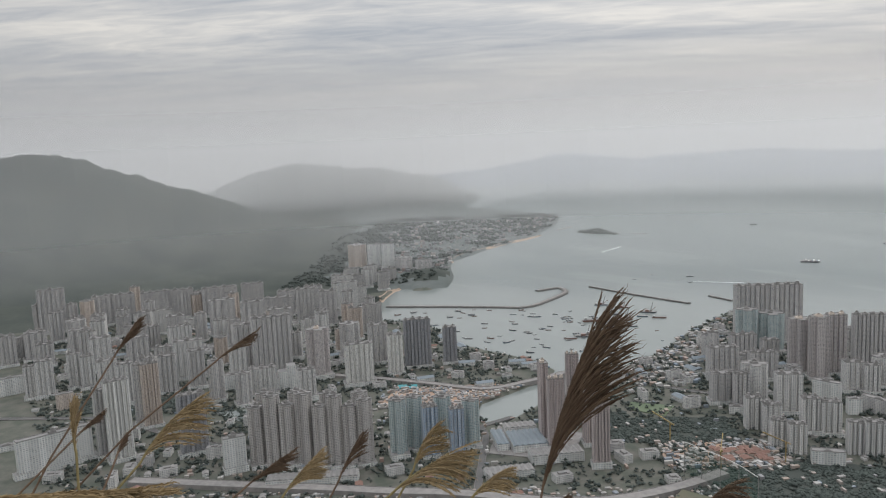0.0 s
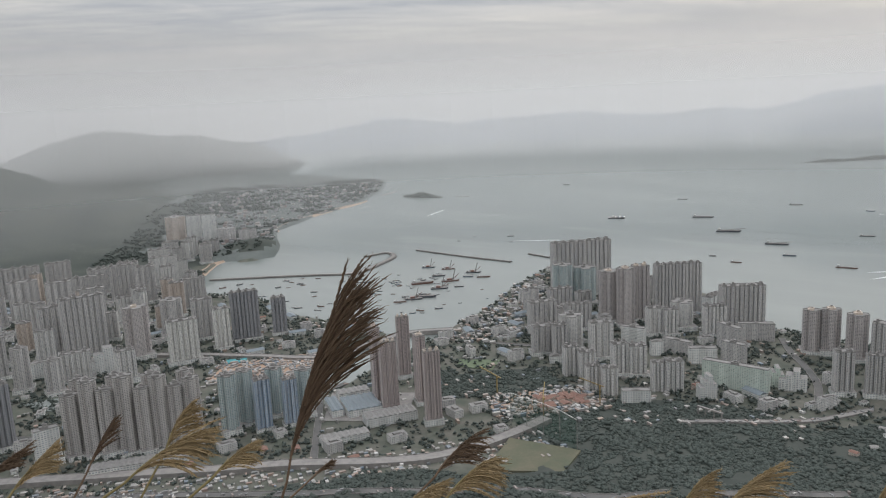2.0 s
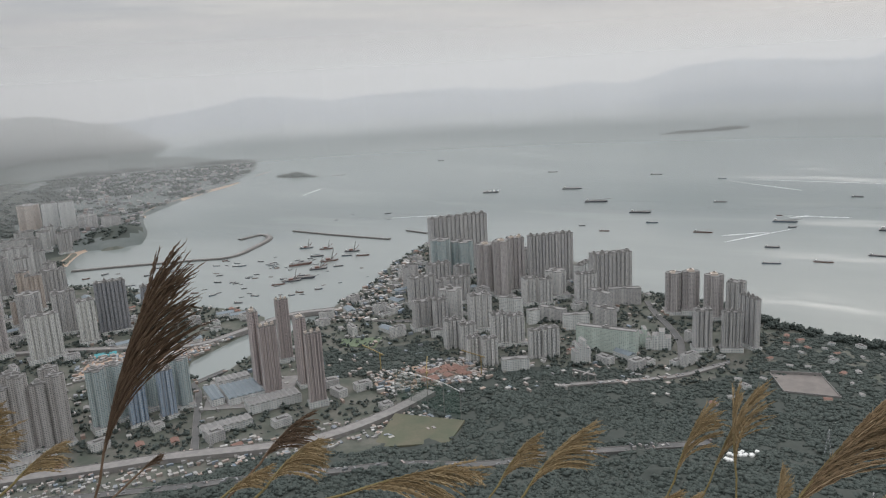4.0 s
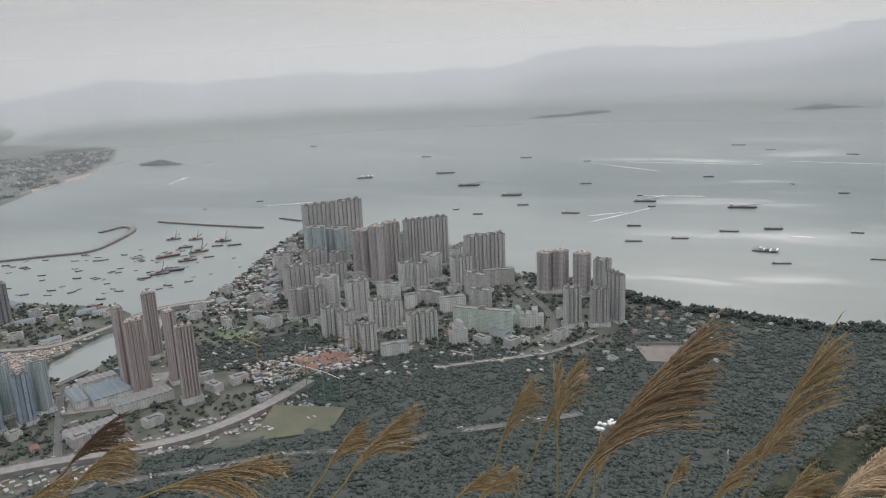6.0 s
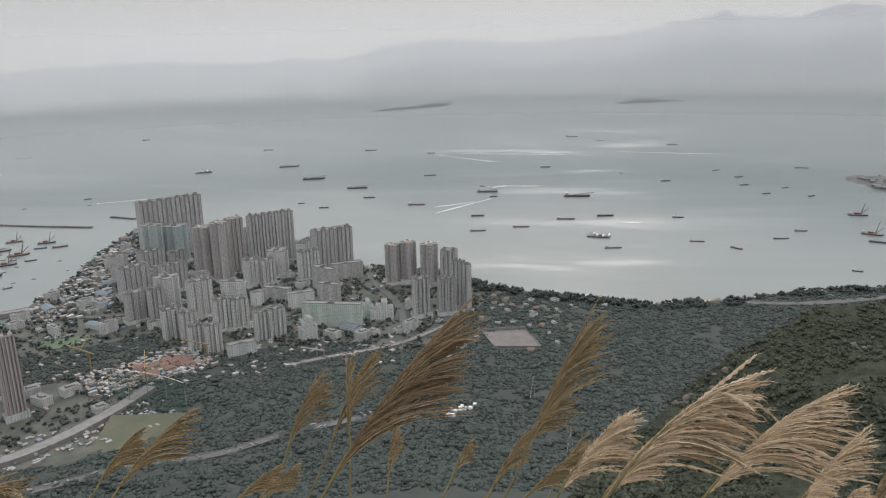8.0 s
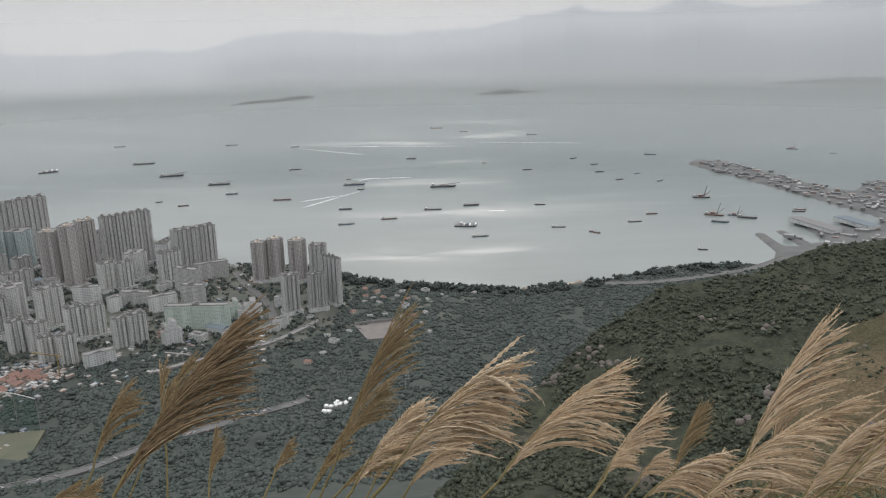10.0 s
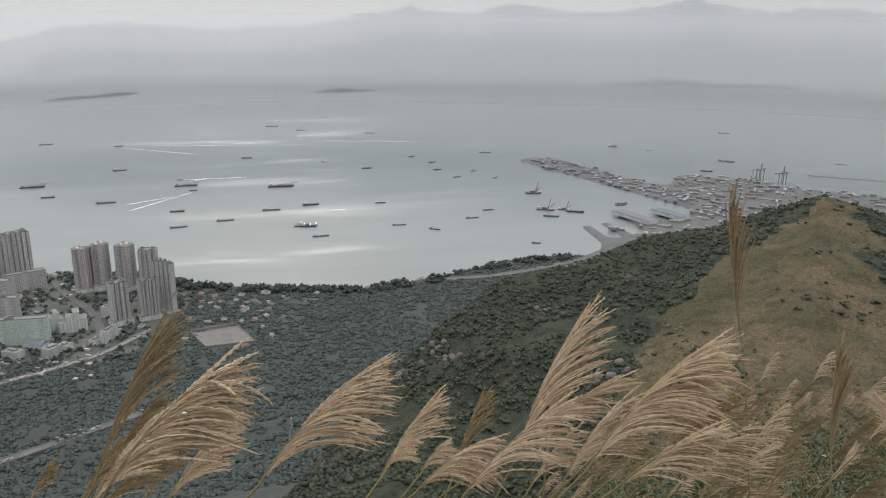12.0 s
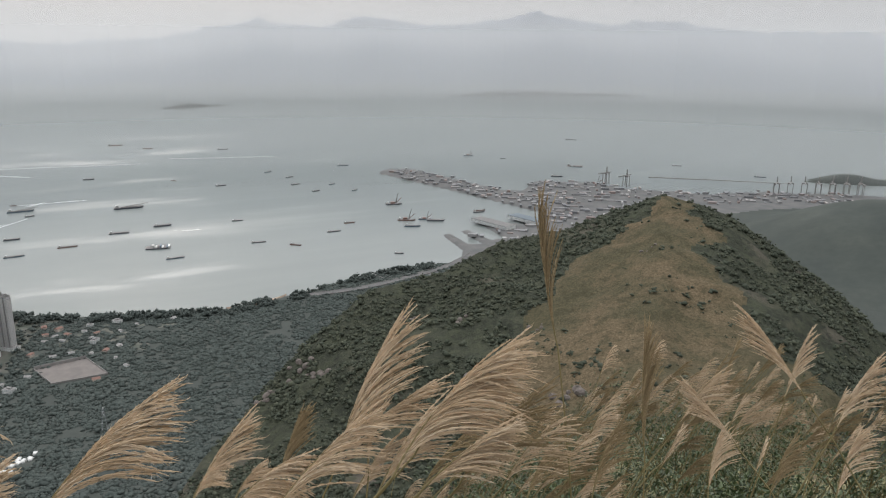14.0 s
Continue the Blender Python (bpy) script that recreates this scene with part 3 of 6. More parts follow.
def block(style, x, y, w, d, h, turn, n, tint):
    """A tower or slab: walls, parapet, lift house and tanks on its roof, podium at its foot."""
    global BLOCKS
    BLOCKS += 1
    rnd = random.Random(BLOCKS)
    x, y, z0 = (float(q) for q in far(np.float64(x), np.float64(y), np.float64(4.6)))
    ob = thing("apartment_tower" if h > 60 else "apartment_block", pose(x, y, z0, 0, 0, turn), KIND_LABEL[tint], "tower" if h > 60 else "building")
    if style == "step":
        k = 4
        for i in range(k):
            bm = bmesh.new()
            xx0, xx1 = -w / 2 + w * i / k, -w / 2 + w * (i + 1) / k - 0.3
            prism(bm, [(xx0, -d / 2), (xx1, -d / 2), (xx1, d / 2), (xx0, d / 2)], 0, h * (0.55 + 0.45 * ((i * 2) % 5) / 4))
            part("wing", bm, [WALL[tint], ROOF], ob)
        return ob
    ring = outline(style, w, d, n)
    bm = prism(bmesh.new(), ring, 0, h)
    part("wall", bm, [WALL[tint], ROOF], ob)
    # parapet a little inside the wall line
    bm = bmesh.new()
    outer, inner = [(px * 0.992, py * 0.985) for px, py in ring], [(px * 0.95, py * 0.92) for px, py in ring]
    lo, hi = [bm.verts.new((px, py, h + 0.003)) for px, py in outer], [bm.verts.new((px, py, h + 1.4)) for px, py in outer]
    li, hi2 = [bm.verts.new((px, py, h + 0.003)) for px, py in inner], [bm.verts.new((px, py, h + 1.4)) for px, py in inner]
    for i in range(len(ring)):
        j = (i + 1) % len(ring)
        bm.faces.new((lo[i], lo[j], hi[j], hi[i]))
        bm.faces.new((hi[i], hi[j], hi2[j], hi2[i]))
        bm.faces.new((hi2[i], hi2[j], li[j], li[i]))
    part("parapet", bm, ROOF, ob)
    for i in range(max(1, n)):
        cx = -w / 2 + w * (i + 0.5) / max(1, n)
        bw, bd, bh = min(8, w / max(1, n) * 0.3), min(7, d * 0.22), rnd.uniform(4, 7.5) * (0.5 if h < 40 else 1)
        bm = bmesh.new()
        box(bm, cx - bw, cx + bw * rnd.uniform(0.2, 1), -bd, bd * rnd.uniform(0.3, 1), h + 0.004, h + bh * 0.6)
        box(bm, cx - bw * 0.5, cx + bw * 0.5, -bd * 0.5, bd * 0.5, h + bh * 0.6, h + bh)
        house = part("lift_house", bm, ROOF if tint not in ("rose", "brown") else WALL["warm"], ob)
        if h > 60 and i < 2:
            bm = bmesh.new()
            box(bm, cx - bw * 0.35, cx + bw * 0.2, -bd * 0.35, bd * 0.3, h + bh + 0.01, h + bh + 1.9, 0.15)
            part("water_tank", bm, CONCRETE, house, "small concrete rooftop water tank")
    if h > 60:
        bm = bmesh.new()
        prism(bm, [(-w * 0.56, -d * 0.62), (w * 0.56, -d * 0.62), (w * 0.56, d * 0.6), (-w * 0.56, d * 0.6)], 0, rnd.uniform(6, 12))
        part("podium", bm, [WALL["white"], ROOF], ob)
    return ob


# housing towers and slabs: plan style, place, width, depth, height, turn, bays, colour
block("fin", 653, 1982, 169, 28, 152, 2, 7, "grey")
block("fin", 815, 1736, 118, 23, 127, -5, 7, "grey")
block("fin", 896, 1578, 101, 28, 103, -10, 5, "grey")
block("cross", 944, 1393, 34, 36, 90, -24, 1, "brown")
block("cross", 974, 1374, 36, 37, 94, -25, 1, "brown")
block("cross", 998, 1327, 39, 40, 94, -27, 1, "brown")
block("fin", 1008, 1268, 39, 27, 92, -48, 2, "grey")
block("fin", 948, 1152, 47, 14, 100, -89, 4, "grey")
block("fin", 906, 1149, 37, 17, 77, -28, 3, "grey")
block("fin", 861, 1175, 34, 24, 81, -21, 2, "grey")
block("cross", 639, 1733, 46, 49, 123, -0, 1, "brown")
block("cross", 662, 1684, 41, 44, 138, -1, 1, "brown")
block("fin", 712, 1717, 41, 28, 134, -3, 2, "brown")
block("cross", 576, 1902, 50, 52, 109, -7, 1, "teal")
block("cross", 638, 1910, 58, 60, 96, -8, 1, "teal")
block("fin", 466, 1707, 69, 28, 69, 5, 3, "grey")
block("slab", 464, 1786, 17, 12, 82, 5, 1, "grey")
block("fin", 421, 1537, 52, 28, 63, -0, 2, "grey")
block("fin", 445, 1497, 32, 22, 74, -2, 2, "grey")
block("cross", 482, 1538, 50, 53, 81, -7, 1, "pale")
block("fin", 524, 1469, 51, 28, 81, -5, 2, "pale")
block("fin", 437, 1399, 32, 22, 59, -2, 2, "pale")
block("fin", 462, 1374, 35, 24, 54, -4, 2, "pale")
block("fin", 449, 1303, 29, 20, 51, -4, 2, "pale")
block("fin", 473, 1283, 31, 22, 52, -5, 2, "pale")
block("fin", 525, 1366, 33, 23, 67, -6, 2, "pale")
block("fin", 558, 1361, 37, 25, 62, -7, 2, "pale")
block("fin", 566, 1278, 29, 20, 55, -9, 2, "pale")
block("fin", 592, 1270, 34, 23, 58, -10, 2, "pale")
block("fin", 696, 1594, 40, 28, 64, -4, 2, "pale")
block("fin", 726, 1579, 33, 22, 61, -5, 2, "pale")
block("cross", 773, 1623, 49, 52, 65, -5, 1, "pale")
block("fin", 812, 1544, 50, 23, 71, -8, 3, "pale")
block("slab", 701, 1250, 118, 16, 47, -47, 1, "mint")
block("step", 630, 1220, 30, 24, 45, -7, 1, "white")
block("step", 776, 1245, 28, 24, 37, -22, 1, "mint")
block("step", 795, 1219, 47, 24, 38, -33, 1, "white")
block("slab", 763, 1369, 48, 16, 45, -59, 1, "grey")
block("slab", 708, 1391, 54, 16, 33, -17, 1, "white")
block("slab", 688, 1461, 62, 16, 30, -55, 1, "grey")
block("slab", 883, 1493, 73, 16, 39, -21, 1, "grey")
block("slab", 794, 1443, 57, 16, 57, -74, 1, "grey")
block("slab", 504, 1234, 50, 16, 24, -12, 1, "white")
block("slab", 621, 1533, 51, 16, 43, -42, 1, "white")
block("slab", 643, 1463, 25, 16, 31, -4, 1, "white")
block("slab", 431, 1476, 29, 16, 15, -11, 1, "white")
block("slab", 644, 1750, 45, 16, 23, -10, 1, "white")
block("fin", -1489, 2286, 36, 28, 91, 33, 1, "grey")
block("fin", -1437, 2281, 84, 28, 141, 32, 3, "grey")
block("cross", -1391, 2310, 38, 38, 88, 31, 1, "grey")
block("cross", -1319, 2277, 43, 43, 103, 30, 1, "warm")
block("fin", -1318, 2359, 60, 28, 101, 29, 2, "grey")
block("fin", -1282, 2419, 89, 28, 95, 28, 3, "grey")
block("fin", -1160, 2406, 89, 28, 102, 26, 4, "grey")
block("fin", -1097, 2456, 94, 28, 98, 24, 4, "grey")
block("cross", -1106, 2498, 64, 64, 62, 24, 1, "warm")
block("fin", -970, 2484, 119, 28, 98, 21, 4, "grey")
block("fin", -858, 2207, 81, 28, 109, 21, 2, "grey")
block("fin", -858, 2489, 78, 28, 106, 19, 3, "grey")
block("fin", -763, 2198, 70, 28, 103, 19, 2, "grey")
block("fin", -726, 2338, 91, 28, 85, 17, 3, "grey")
block("fin", -728, 2457, 46, 28, 83, 17, 1, "grey")
block("fin", -636, 2351, 73, 28, 109, 15, 3, "grey")
block("fin", -557, 2298, 60, 28, 110, 14, 2, "grey")
block("fin", -579, 2616, 80, 28, 104, 12, 3, "pale")
block("fin", -522, 2434, 67, 28, 112, 12, 2, "pale")
block("fin", -663, 1862, 78, 28, 113, 30, 3, "grey")
block("fin", -585, 1809, 96, 28, 142, 28, 4, "grey")
block("fin", -645, 2091, 66, 28, 101, 17, 2, "grey")
block("cross", -682, 3434, 82, 82, 103, 11, 1, "warm")
block("fin", -598, 3393, 64, 28, 107, 10, 2, "white")
block("fin", -533, 3381, 61, 28, 109, 9, 2, "white")
block("cross", -551, 2935, 44, 44, 71, 11, 1, "pale")
block("cross", -489, 2951, 49, 49, 54, 9, 1, "grey")
block("cross", -457, 3329, 74, 74, 55, 8, 1, "grey")
block("slab", -362, 3254, 73, 16, 54, 6, 1, "grey")
block("cross", -461, 1770, 54, 56, 118, 25, 1, "brown")
block("fin", -348, 1698, 67, 28, 98, 17, 3, "bright")
block("fin", -276, 1779, 39, 26, 97, 14, 2, "bright")
block("cross", -413, 1917, 52, 53, 95, 17, 1, "grey")
block("fin", -333, 1874, 53, 28, 100, 15, 2, "grey")
block("fin", -228, 1830, 68, 23, 121, 12, 4, "dark")
block("fin", -151, 1859, 36, 24, 93, 10, 2, "dark")
block("fin", -1100, 1638, 36, 23, 78, 34, 2, "pale")
block("fin", -1073, 1646, 42, 27, 88, 33, 2, "pale")
block("fin", -1037, 1707, 32, 21, 86, 31, 2, "pale")
block("fin", -1003, 1706, 33, 21, 80, 30, 2, "pale")
block("cross", -1249, 2090, 54, 54, 83, 31, 1, "grey")
block("fin", -1352, 1971, 54, 28, 64, 34, 2, "grey")
block("fin", -1296, 1967, 62, 28, 79, 33, 2, "grey")
block("fin", -1155, 1947, 59, 28, 89, 31, 2, "grey")
block("fin", -1046, 1847, 56, 28, 89, 30, 2, "pale")
block("fin", -920, 1643, 48, 28, 86, 29, 2, "pale")
block("fin", -847, 1582, 38, 25, 96, 28, 2, "pale")
block("fin", -743, 1296, 31, 21, 128, 38, 2, "grey")
block("fin", -705, 1280, 44, 20, 149, 37, 3, "bright")
block("cross", -749, 1449, 22, 23, 129, 35, 1, "grey")
block("fin", -723, 1445, 36, 16, 132, 35, 3, "warm")
block("fin", -962, 1881, 54, 28, 81, 27, 2, "grey")
block("fin", -936, 2055, 51, 28, 97, 24, 2, "grey")
block("fin", -784, 1775, 73, 28, 95, 24, 3, "pale")
block("fin", -580, 1304, 51, 23, 115, 32, 3, "dark")
block("slab", -809, 1246, 123, 16, 67, 45, 1, "white")
block("slab", -960, 1331, 30, 16, 11, 36, 1, "white")
block("slab", -476, 1226, 37, 16, 63, 31, 1, "white")
block("step", -513, 1681, 78, 24, 56, 22, 1, "white")
block("slab", -641, 1684, 69, 16, 35, 26, 1, "white")
block("slab", -1177, 1671, 62, 16, 41, 40, 1, "white")
block("slab", -980, 1565, 36, 16, 35, 37, 1, "warm")
block("cross", -442, 1251, 30, 31, 106, 29, 1, "dim")
block("cross", -412, 1245, 28, 29, 127, 28, 1, "dim")
block("cross", -386, 1245, 29, 31, 112, 27, 1, "dim")
block("cross", -358, 1250, 31, 33, 130, 26, 1, "dim")
block("cross", -328, 1243, 27, 28, 110, 25, 1, "dim")
block("cross", -304, 1247, 27, 28, 125, 24, 1, "dim")
block("cross", -278, 1252, 29, 30, 106, 23, 1, "dim")
block("cross", -254, 1255, 27, 28, 116, 21, 1, "dim")
block("cross", -459, 1352, 32, 33, 98, 29, 1, "dim")
block("cross", -399, 1351, 31, 33, 99, 26, 1, "dim")
block("cross", -343, 1363, 31, 33, 92, 24, 1, "dim")
block("cross", -283, 1361, 31, 32, 94, 22, 1, "dim")
block("cross", -201, 1281, 29, 31, 105, 19, 1, "teal")
block("cross", -176, 1317, 28, 29, 98, 18, 1, "teal")
block("fin", -145, 1282, 29, 20, 92, 16, 2, "blue")
block("cross", -128, 1343, 30, 32, 89, 15, 1, "teal")
block("fin", -99, 1290, 27, 19, 85, 14, 2, "blue")
block("cross", -76, 1328, 30, 31, 87, 13, 1, "teal")
block("fin", 55, 1357, 18, 25, 144, 10, 1, "rose")
block("fin", 75, 1312, 32, 14, 128, 9, 3, "rose")
block("fin", 116, 1466, 26, 14, 128, 7, 3, "rose")
block("fin", 133, 1331, 22, 28, 130, 6, 1, "rose")
block("fin", 142, 1230, 30, 14, 131, 5, 3, "rose")

# ---- roads, pitches and breakwaters ----
def spline(pts, step):
    """Points at even steps along a smooth line through pts."""
    p = np.array(pts, float)
    p = np.vstack([2 * p[0] - p[1], p, 2 * p[-1] - p[-2]])
    out = []
    for i in range(1, len(p) - 2):
        n = max(2, int(np.linalg.norm(p[i + 1] - p[i]) / step))
        for k in np.arange(n) / n:
            out.append(0.5 * (2 * p[i] + (p[i + 1] - p[i - 1]) * k + (2 * p[i - 1] - 5 * p[i] + 4 * p[i + 1] - p[i + 2]) * k * k
                              + (3 * p[i] - 3 * p[i + 1] + p[i + 2] - p[i - 1]) * k ** 3))
    out.append(p[-2])
    return np.array(out)


def ribbon(bm, line, half, z0, z1, z2=None):
    """A strip with a level top, standing on the ground; z0, z1: foot and top over the line."""
    d = np.gradient(line, axis=0)
    n = np.stack([-d[:, 1], d[:, 0]], 1) / np.linalg.norm(d, axis=1)[:, None]
    rows = []
    for (x, y), (nx, ny), a, b in zip(line, n, z0, z1):
        rows.append([bm.verts.new((x + nx * s * half * k, y + ny * s * half * k, z)) for s, k, z in ((1, 1.0, a), (1, 1.0, b), (-1, 1.0, b), (-1, 1.0, a))])
    for p, q in zip(rows, rows[1:]):
        for i in range(3):
            bm.faces.new((p[i], p[i + 1], q[i + 1], q[i]))
    bm.faces.new(rows[0])
    bm.faces.new(rows[-1][::-1])


ROADS = []


def road(pts, width, label, raised=1.4, mat=None):
    line = spline(pts, 14)
    z = height(line[:, 0], line[:, 1])
    z = np.convolve(np.pad(z, 3, mode="edge"), np.ones(7) / 7, "valid") + raised
    bm = bmesh.new()
    ribbon(bm, line, width / 2, z - 9, z)
    ob = link("road", bm, mat or ASPHALT)
    tagged(ob, label, "", "", "structure")
    for s in (1, -1):
        d = np.gradient(line, axis=0)
        n = np.stack([-d[:, 1], d[:, 0]], 1) / np.linalg.norm(d, axis=1)[:, None]
        bm = bmesh.new()
        ribbon(bm, line + n * s * (width / 2 - 0.3), 0.3, z, z + 0.9)
        part("parapet", bm, CONCRETE, ob)
    ROADS.append((line, width))
    return ob


road([(-620, 1120), (-400, 1095), (-149, 1035), (47, 974), (192, 935), (295, 908), (386, 893), (541, 866), (640, 850)], 14, "grey dual carriageway road along the wooded foot slope")
road([(-640, 1180), (-350, 1150), (-100, 1118), (60, 1086), (160, 1098), (262, 1150), (330, 1195)], 22, "raised concrete motorway beside the towers", 7.0, CONCRETE)
road([(540, 1135), (600, 1120), (690, 1095), (761, 1085), (860, 1100)], 12, "pale road through the woods by the estate", 2.0, CONCRETE)
road([(940, 1490), (905, 1400), (880, 1310), (850, 1230), (800, 1150)], 14, "street between estate towers and the shore trees", 0.8)
road([(-60, 1130), (-56, 1250), (-52, 1380), (-60, 1420), (0, 1470)], 12, "street beside the depot sheds", 0.8)
road([(240, 1740), (330, 1640), (470, 1560), (560, 1500)], 14, "street behind the inlet quay", 0.8)
road([(-700, 1790), (-420, 1760), (-200, 1690), (-60, 1640), (40, 1690), (150, 1760), (260, 1760)], 18, "grey road curving over the inlet", 5.0, CONCRETE)
road([(-1100, 2350), (-800, 2150), (-700, 1980), (-640, 1850), (-600, 1700)], 16, "curving flyover between housing estates", 5.0, CONCRETE)
road([(-1500, 1500), (-1000, 1500), (-820, 1480), (-640, 1380), (-500, 1330), (-300, 1310)], 14, "town road through greenery", 1.0)
road([(-740, 3050), (-640, 3150), (-560, 3300), (-520, 3400)], 20, "pale hillside cutting road", 3.0, CONCRETE)
road([(1400, 790), (1490, 705), (1600, 640), (1720, 585), (1850, 560)], 20, "grey coast road with verges below the ridge", 1.2)


def flat(name, ring, z, mat, label, thick=0.6):
    bm = bmesh.new()
    prism(bm, ring, z - thick, z)
    for f in bm.faces:
        f.material_index = 0
    return tagged(link(name, bm, mat), label, "", "", "structure")


flat("pitch", [(228, 1504), (292, 1462), (322, 1518), (240, 1546)], 6.4, LAWN, "green sports pitch beside the grove")
flat("yard", [(-45, 1290), (90, 1255), (130, 1380), (-30, 1420)], 6.2, CONCRETE, "concrete depot yard")
flat("pond", [(-627, 1520), (-560, 1470), (-510, 1440), (-440, 1490), (-420, 1535), (-520, 1548)], 6.6, SEA, "grey-green canal basin between the town blocks", 2)
flat("excavation", [(250, 1230), (430, 1220), (450, 1300), (330, 1330), (250, 1290)], 6.6, EARTH, "bare reddish construction ground")
flat("quay_ground", [(-260, 1650), (-25, 1690), (-15, 1640), (-95, 1560), (-280, 1560)], 6.2, EARTH, "reddish works yard beside the inlet")
flat("court", [(862, 960), (894, 1030), (962, 985), (925, 905)], 6.6, PAVED, "pale paved playground among trees", 4)
flat("practice_field", [(190, 1030), (250, 1130), (345, 1060), (300, 1000)], 13, WORN, "worn green driving range field", 8)


COURT = [(862, 960), (894, 1030), (962, 985), (925, 905)]
for name, ends, tall in (("court_wall", (1, 2), 5.0), ("court_wall", (0, 1), 1.6), ("court_wall", (2, 3), 1.6), ("court_wall", (3, 0), 1.2)):
    bm = bmesh.new()
    a, b = (np.array(COURT[i], float) for i in ends)
    ribbon(bm, np.linspace(a, b, 6), 0.5, np.full(6, 5.0), np.full(6, 6.6 + tall))
    tagged(link(name, bm, CONCRETE), "pale concrete wall round the paved playground", "", "", "structure")


def breakwater(pts, width, label):
    line = spline(pts, 18)
    bm = bmesh.new()
    ribbon(bm, line, width / 2, 0 * line[:, 0] - 4, 0 * line[:, 0] + 3.2)
    ob = tagged(link("breakwater", bm, ROCKFILL), label, "breakwater")
    bm = bmesh.new()
    ribbon(bm, line, width * 0.22, 0 * line[:, 0] + 3.2, 0 * line[:, 0] + 4.6)
    part("crest_wall", bm, CONCRETE, ob)
    return ob


def beach(pts, width, side, label):
    """A strip of sand sloping from the trees down into the water."""
    line = spline(pts, 12)
    d = np.gradient(line, axis=0)
    n = side * np.stack([-d[:, 1], d[:, 0]], 1) / np.linalg.norm(d, axis=1)[:, None]
    bm = bmesh.new()
    last = None
    for i, ((px, py), (nx, ny)) in enumerate(zip(line, n)):
        k = min(1.0, 3.5 * min(i + 0.3, len(line) - 0.7 - i) / len(line)) * (0.8 + 0.4 * float(lattice(np.array(px / 40), np.array(py / 40))))
        row = [bm.verts.new([float(q) for q in far(np.float64(px + nx * o), np.float64(py + ny * o), np.float64(z))]) for o, z in ((-9, -0.6), (0.25 * width * k, 2.0), (width * k, 6.3), (width * k + 3, 3.0))]
        if last:
            for a, b in zip(range(3), range(1, 4)):
                bm.faces.new((last[a], last[b], row[b], row[a]))
        last = row
    return tagged(link("beach", bm, SAND), label, "", "", "structure")


beach([(-258, 3500), (-255, 3600), (-190, 3780), (-83, 3957), (0, 4110), (100, 4245), (190, 4420)], 26, 1, "curved sandy beach along the headland")
beach([(-452, 2650), (-446, 2740), (-435, 2830), (-415, 2885)], 24, 1, "small sandy beach in the inlet")
beach([(1270, 915), (1310, 893), (1355, 866), (1390, 846)], 20, -1, "short sandy beach below shore trees")
breakwater([(296, 2827), (430, 2660), (578, 2495)], 14, "long straight stone breakwater off the harbour")
breakwater([(668, 2605), (717, 2519)], 12, "short stone breakwater beside the estate point")
breakwater([(-420, 2570), (-250, 2550), (-60, 2520), (52, 2505), (130, 2600), (199, 2735), (180, 2820), (100, 2775)], 22, "curved stone mole enclosing the boat shelter")
breakwater([(3219, 238), (3250, -40), (3270, -321)], 16, "long stone breakwater off the terminal")


def islet(x, y, a, b, turn, h, mat, label):
    bm = bmesh.new()
    rings, last = 7, None
    for k in range(rings):
        q = 1 - k / (rings - 0.2)
        row = []
        for i in range(40):
            t = 2 * math.pi * i / 40
            wob = 1 + 0.16 * math.sin(3 * t + x) + 0.1 * math.sin(7 * t + y)
            u, v = a * q * wob * math.cos(t), b * q * wob * math.sin(t)
            z = h * (1 - q * q) * (0.8 + 0.35 * math.sin(u / a * 5 + x)) - (4 if k == 0 else 0)
            c, s = math.cos(radians(turn)), math.sin(radians(turn))
            row.append(bm.verts.new([float(n) for n in far(np.float64(x + u * c - v * s), np.float64(y + u * s + v * c), np.float64(z))]))
        if last:
            for i in range(40):
                bm.faces.new((last[i], last[(i + 1) % 40], row[(i + 1) % 40], row[i]))
        last = row
    bm.faces.new(last)
    for f in bm.faces:
        f.smooth = True
    return tagged(link("islet", bm, mat), label, "island")


islet(510, 4490, 160, 62, -50, 24, MOUNTAIN, "small wooded islet joined to the headland")
islet(740, 4350, 50, 8, 0, 4, CONCRETE, "low pale sandbar off the headland")
islet(3700, 5000, 380, 60, 0, 26, MOUNTAIN, "low dark island in the haze")
islet(5110, 3890, 280, 60, -30, 30, MOUNTAIN, "low dark island in the haze")
islet(7600, 1600, 900, 150, -65, 60, MOUNTAIN, "long low far shore in the haze")
islet(3430, -600, 260, 70, 95, 34, MOUNTAIN, "wooded island beside the terminal")
islet(350, 4750, 120, 10, 60, 5, CONCRETE, "narrow causeway to the islet")

# ---- trees ----
OCT_V = np.array([(1, 0, 0), (-1, 0, 0), (0, 1, 0), (0, -1, 0), (0, 0, 1), (0, 0, -1)], float)
OCT_F = np.array([(0, 2, 4), (2, 1, 4), (1, 3, 4), (3, 0, 4), (2, 0, 5), (1, 2, 5), (3, 1, 5), (0, 3, 5)])


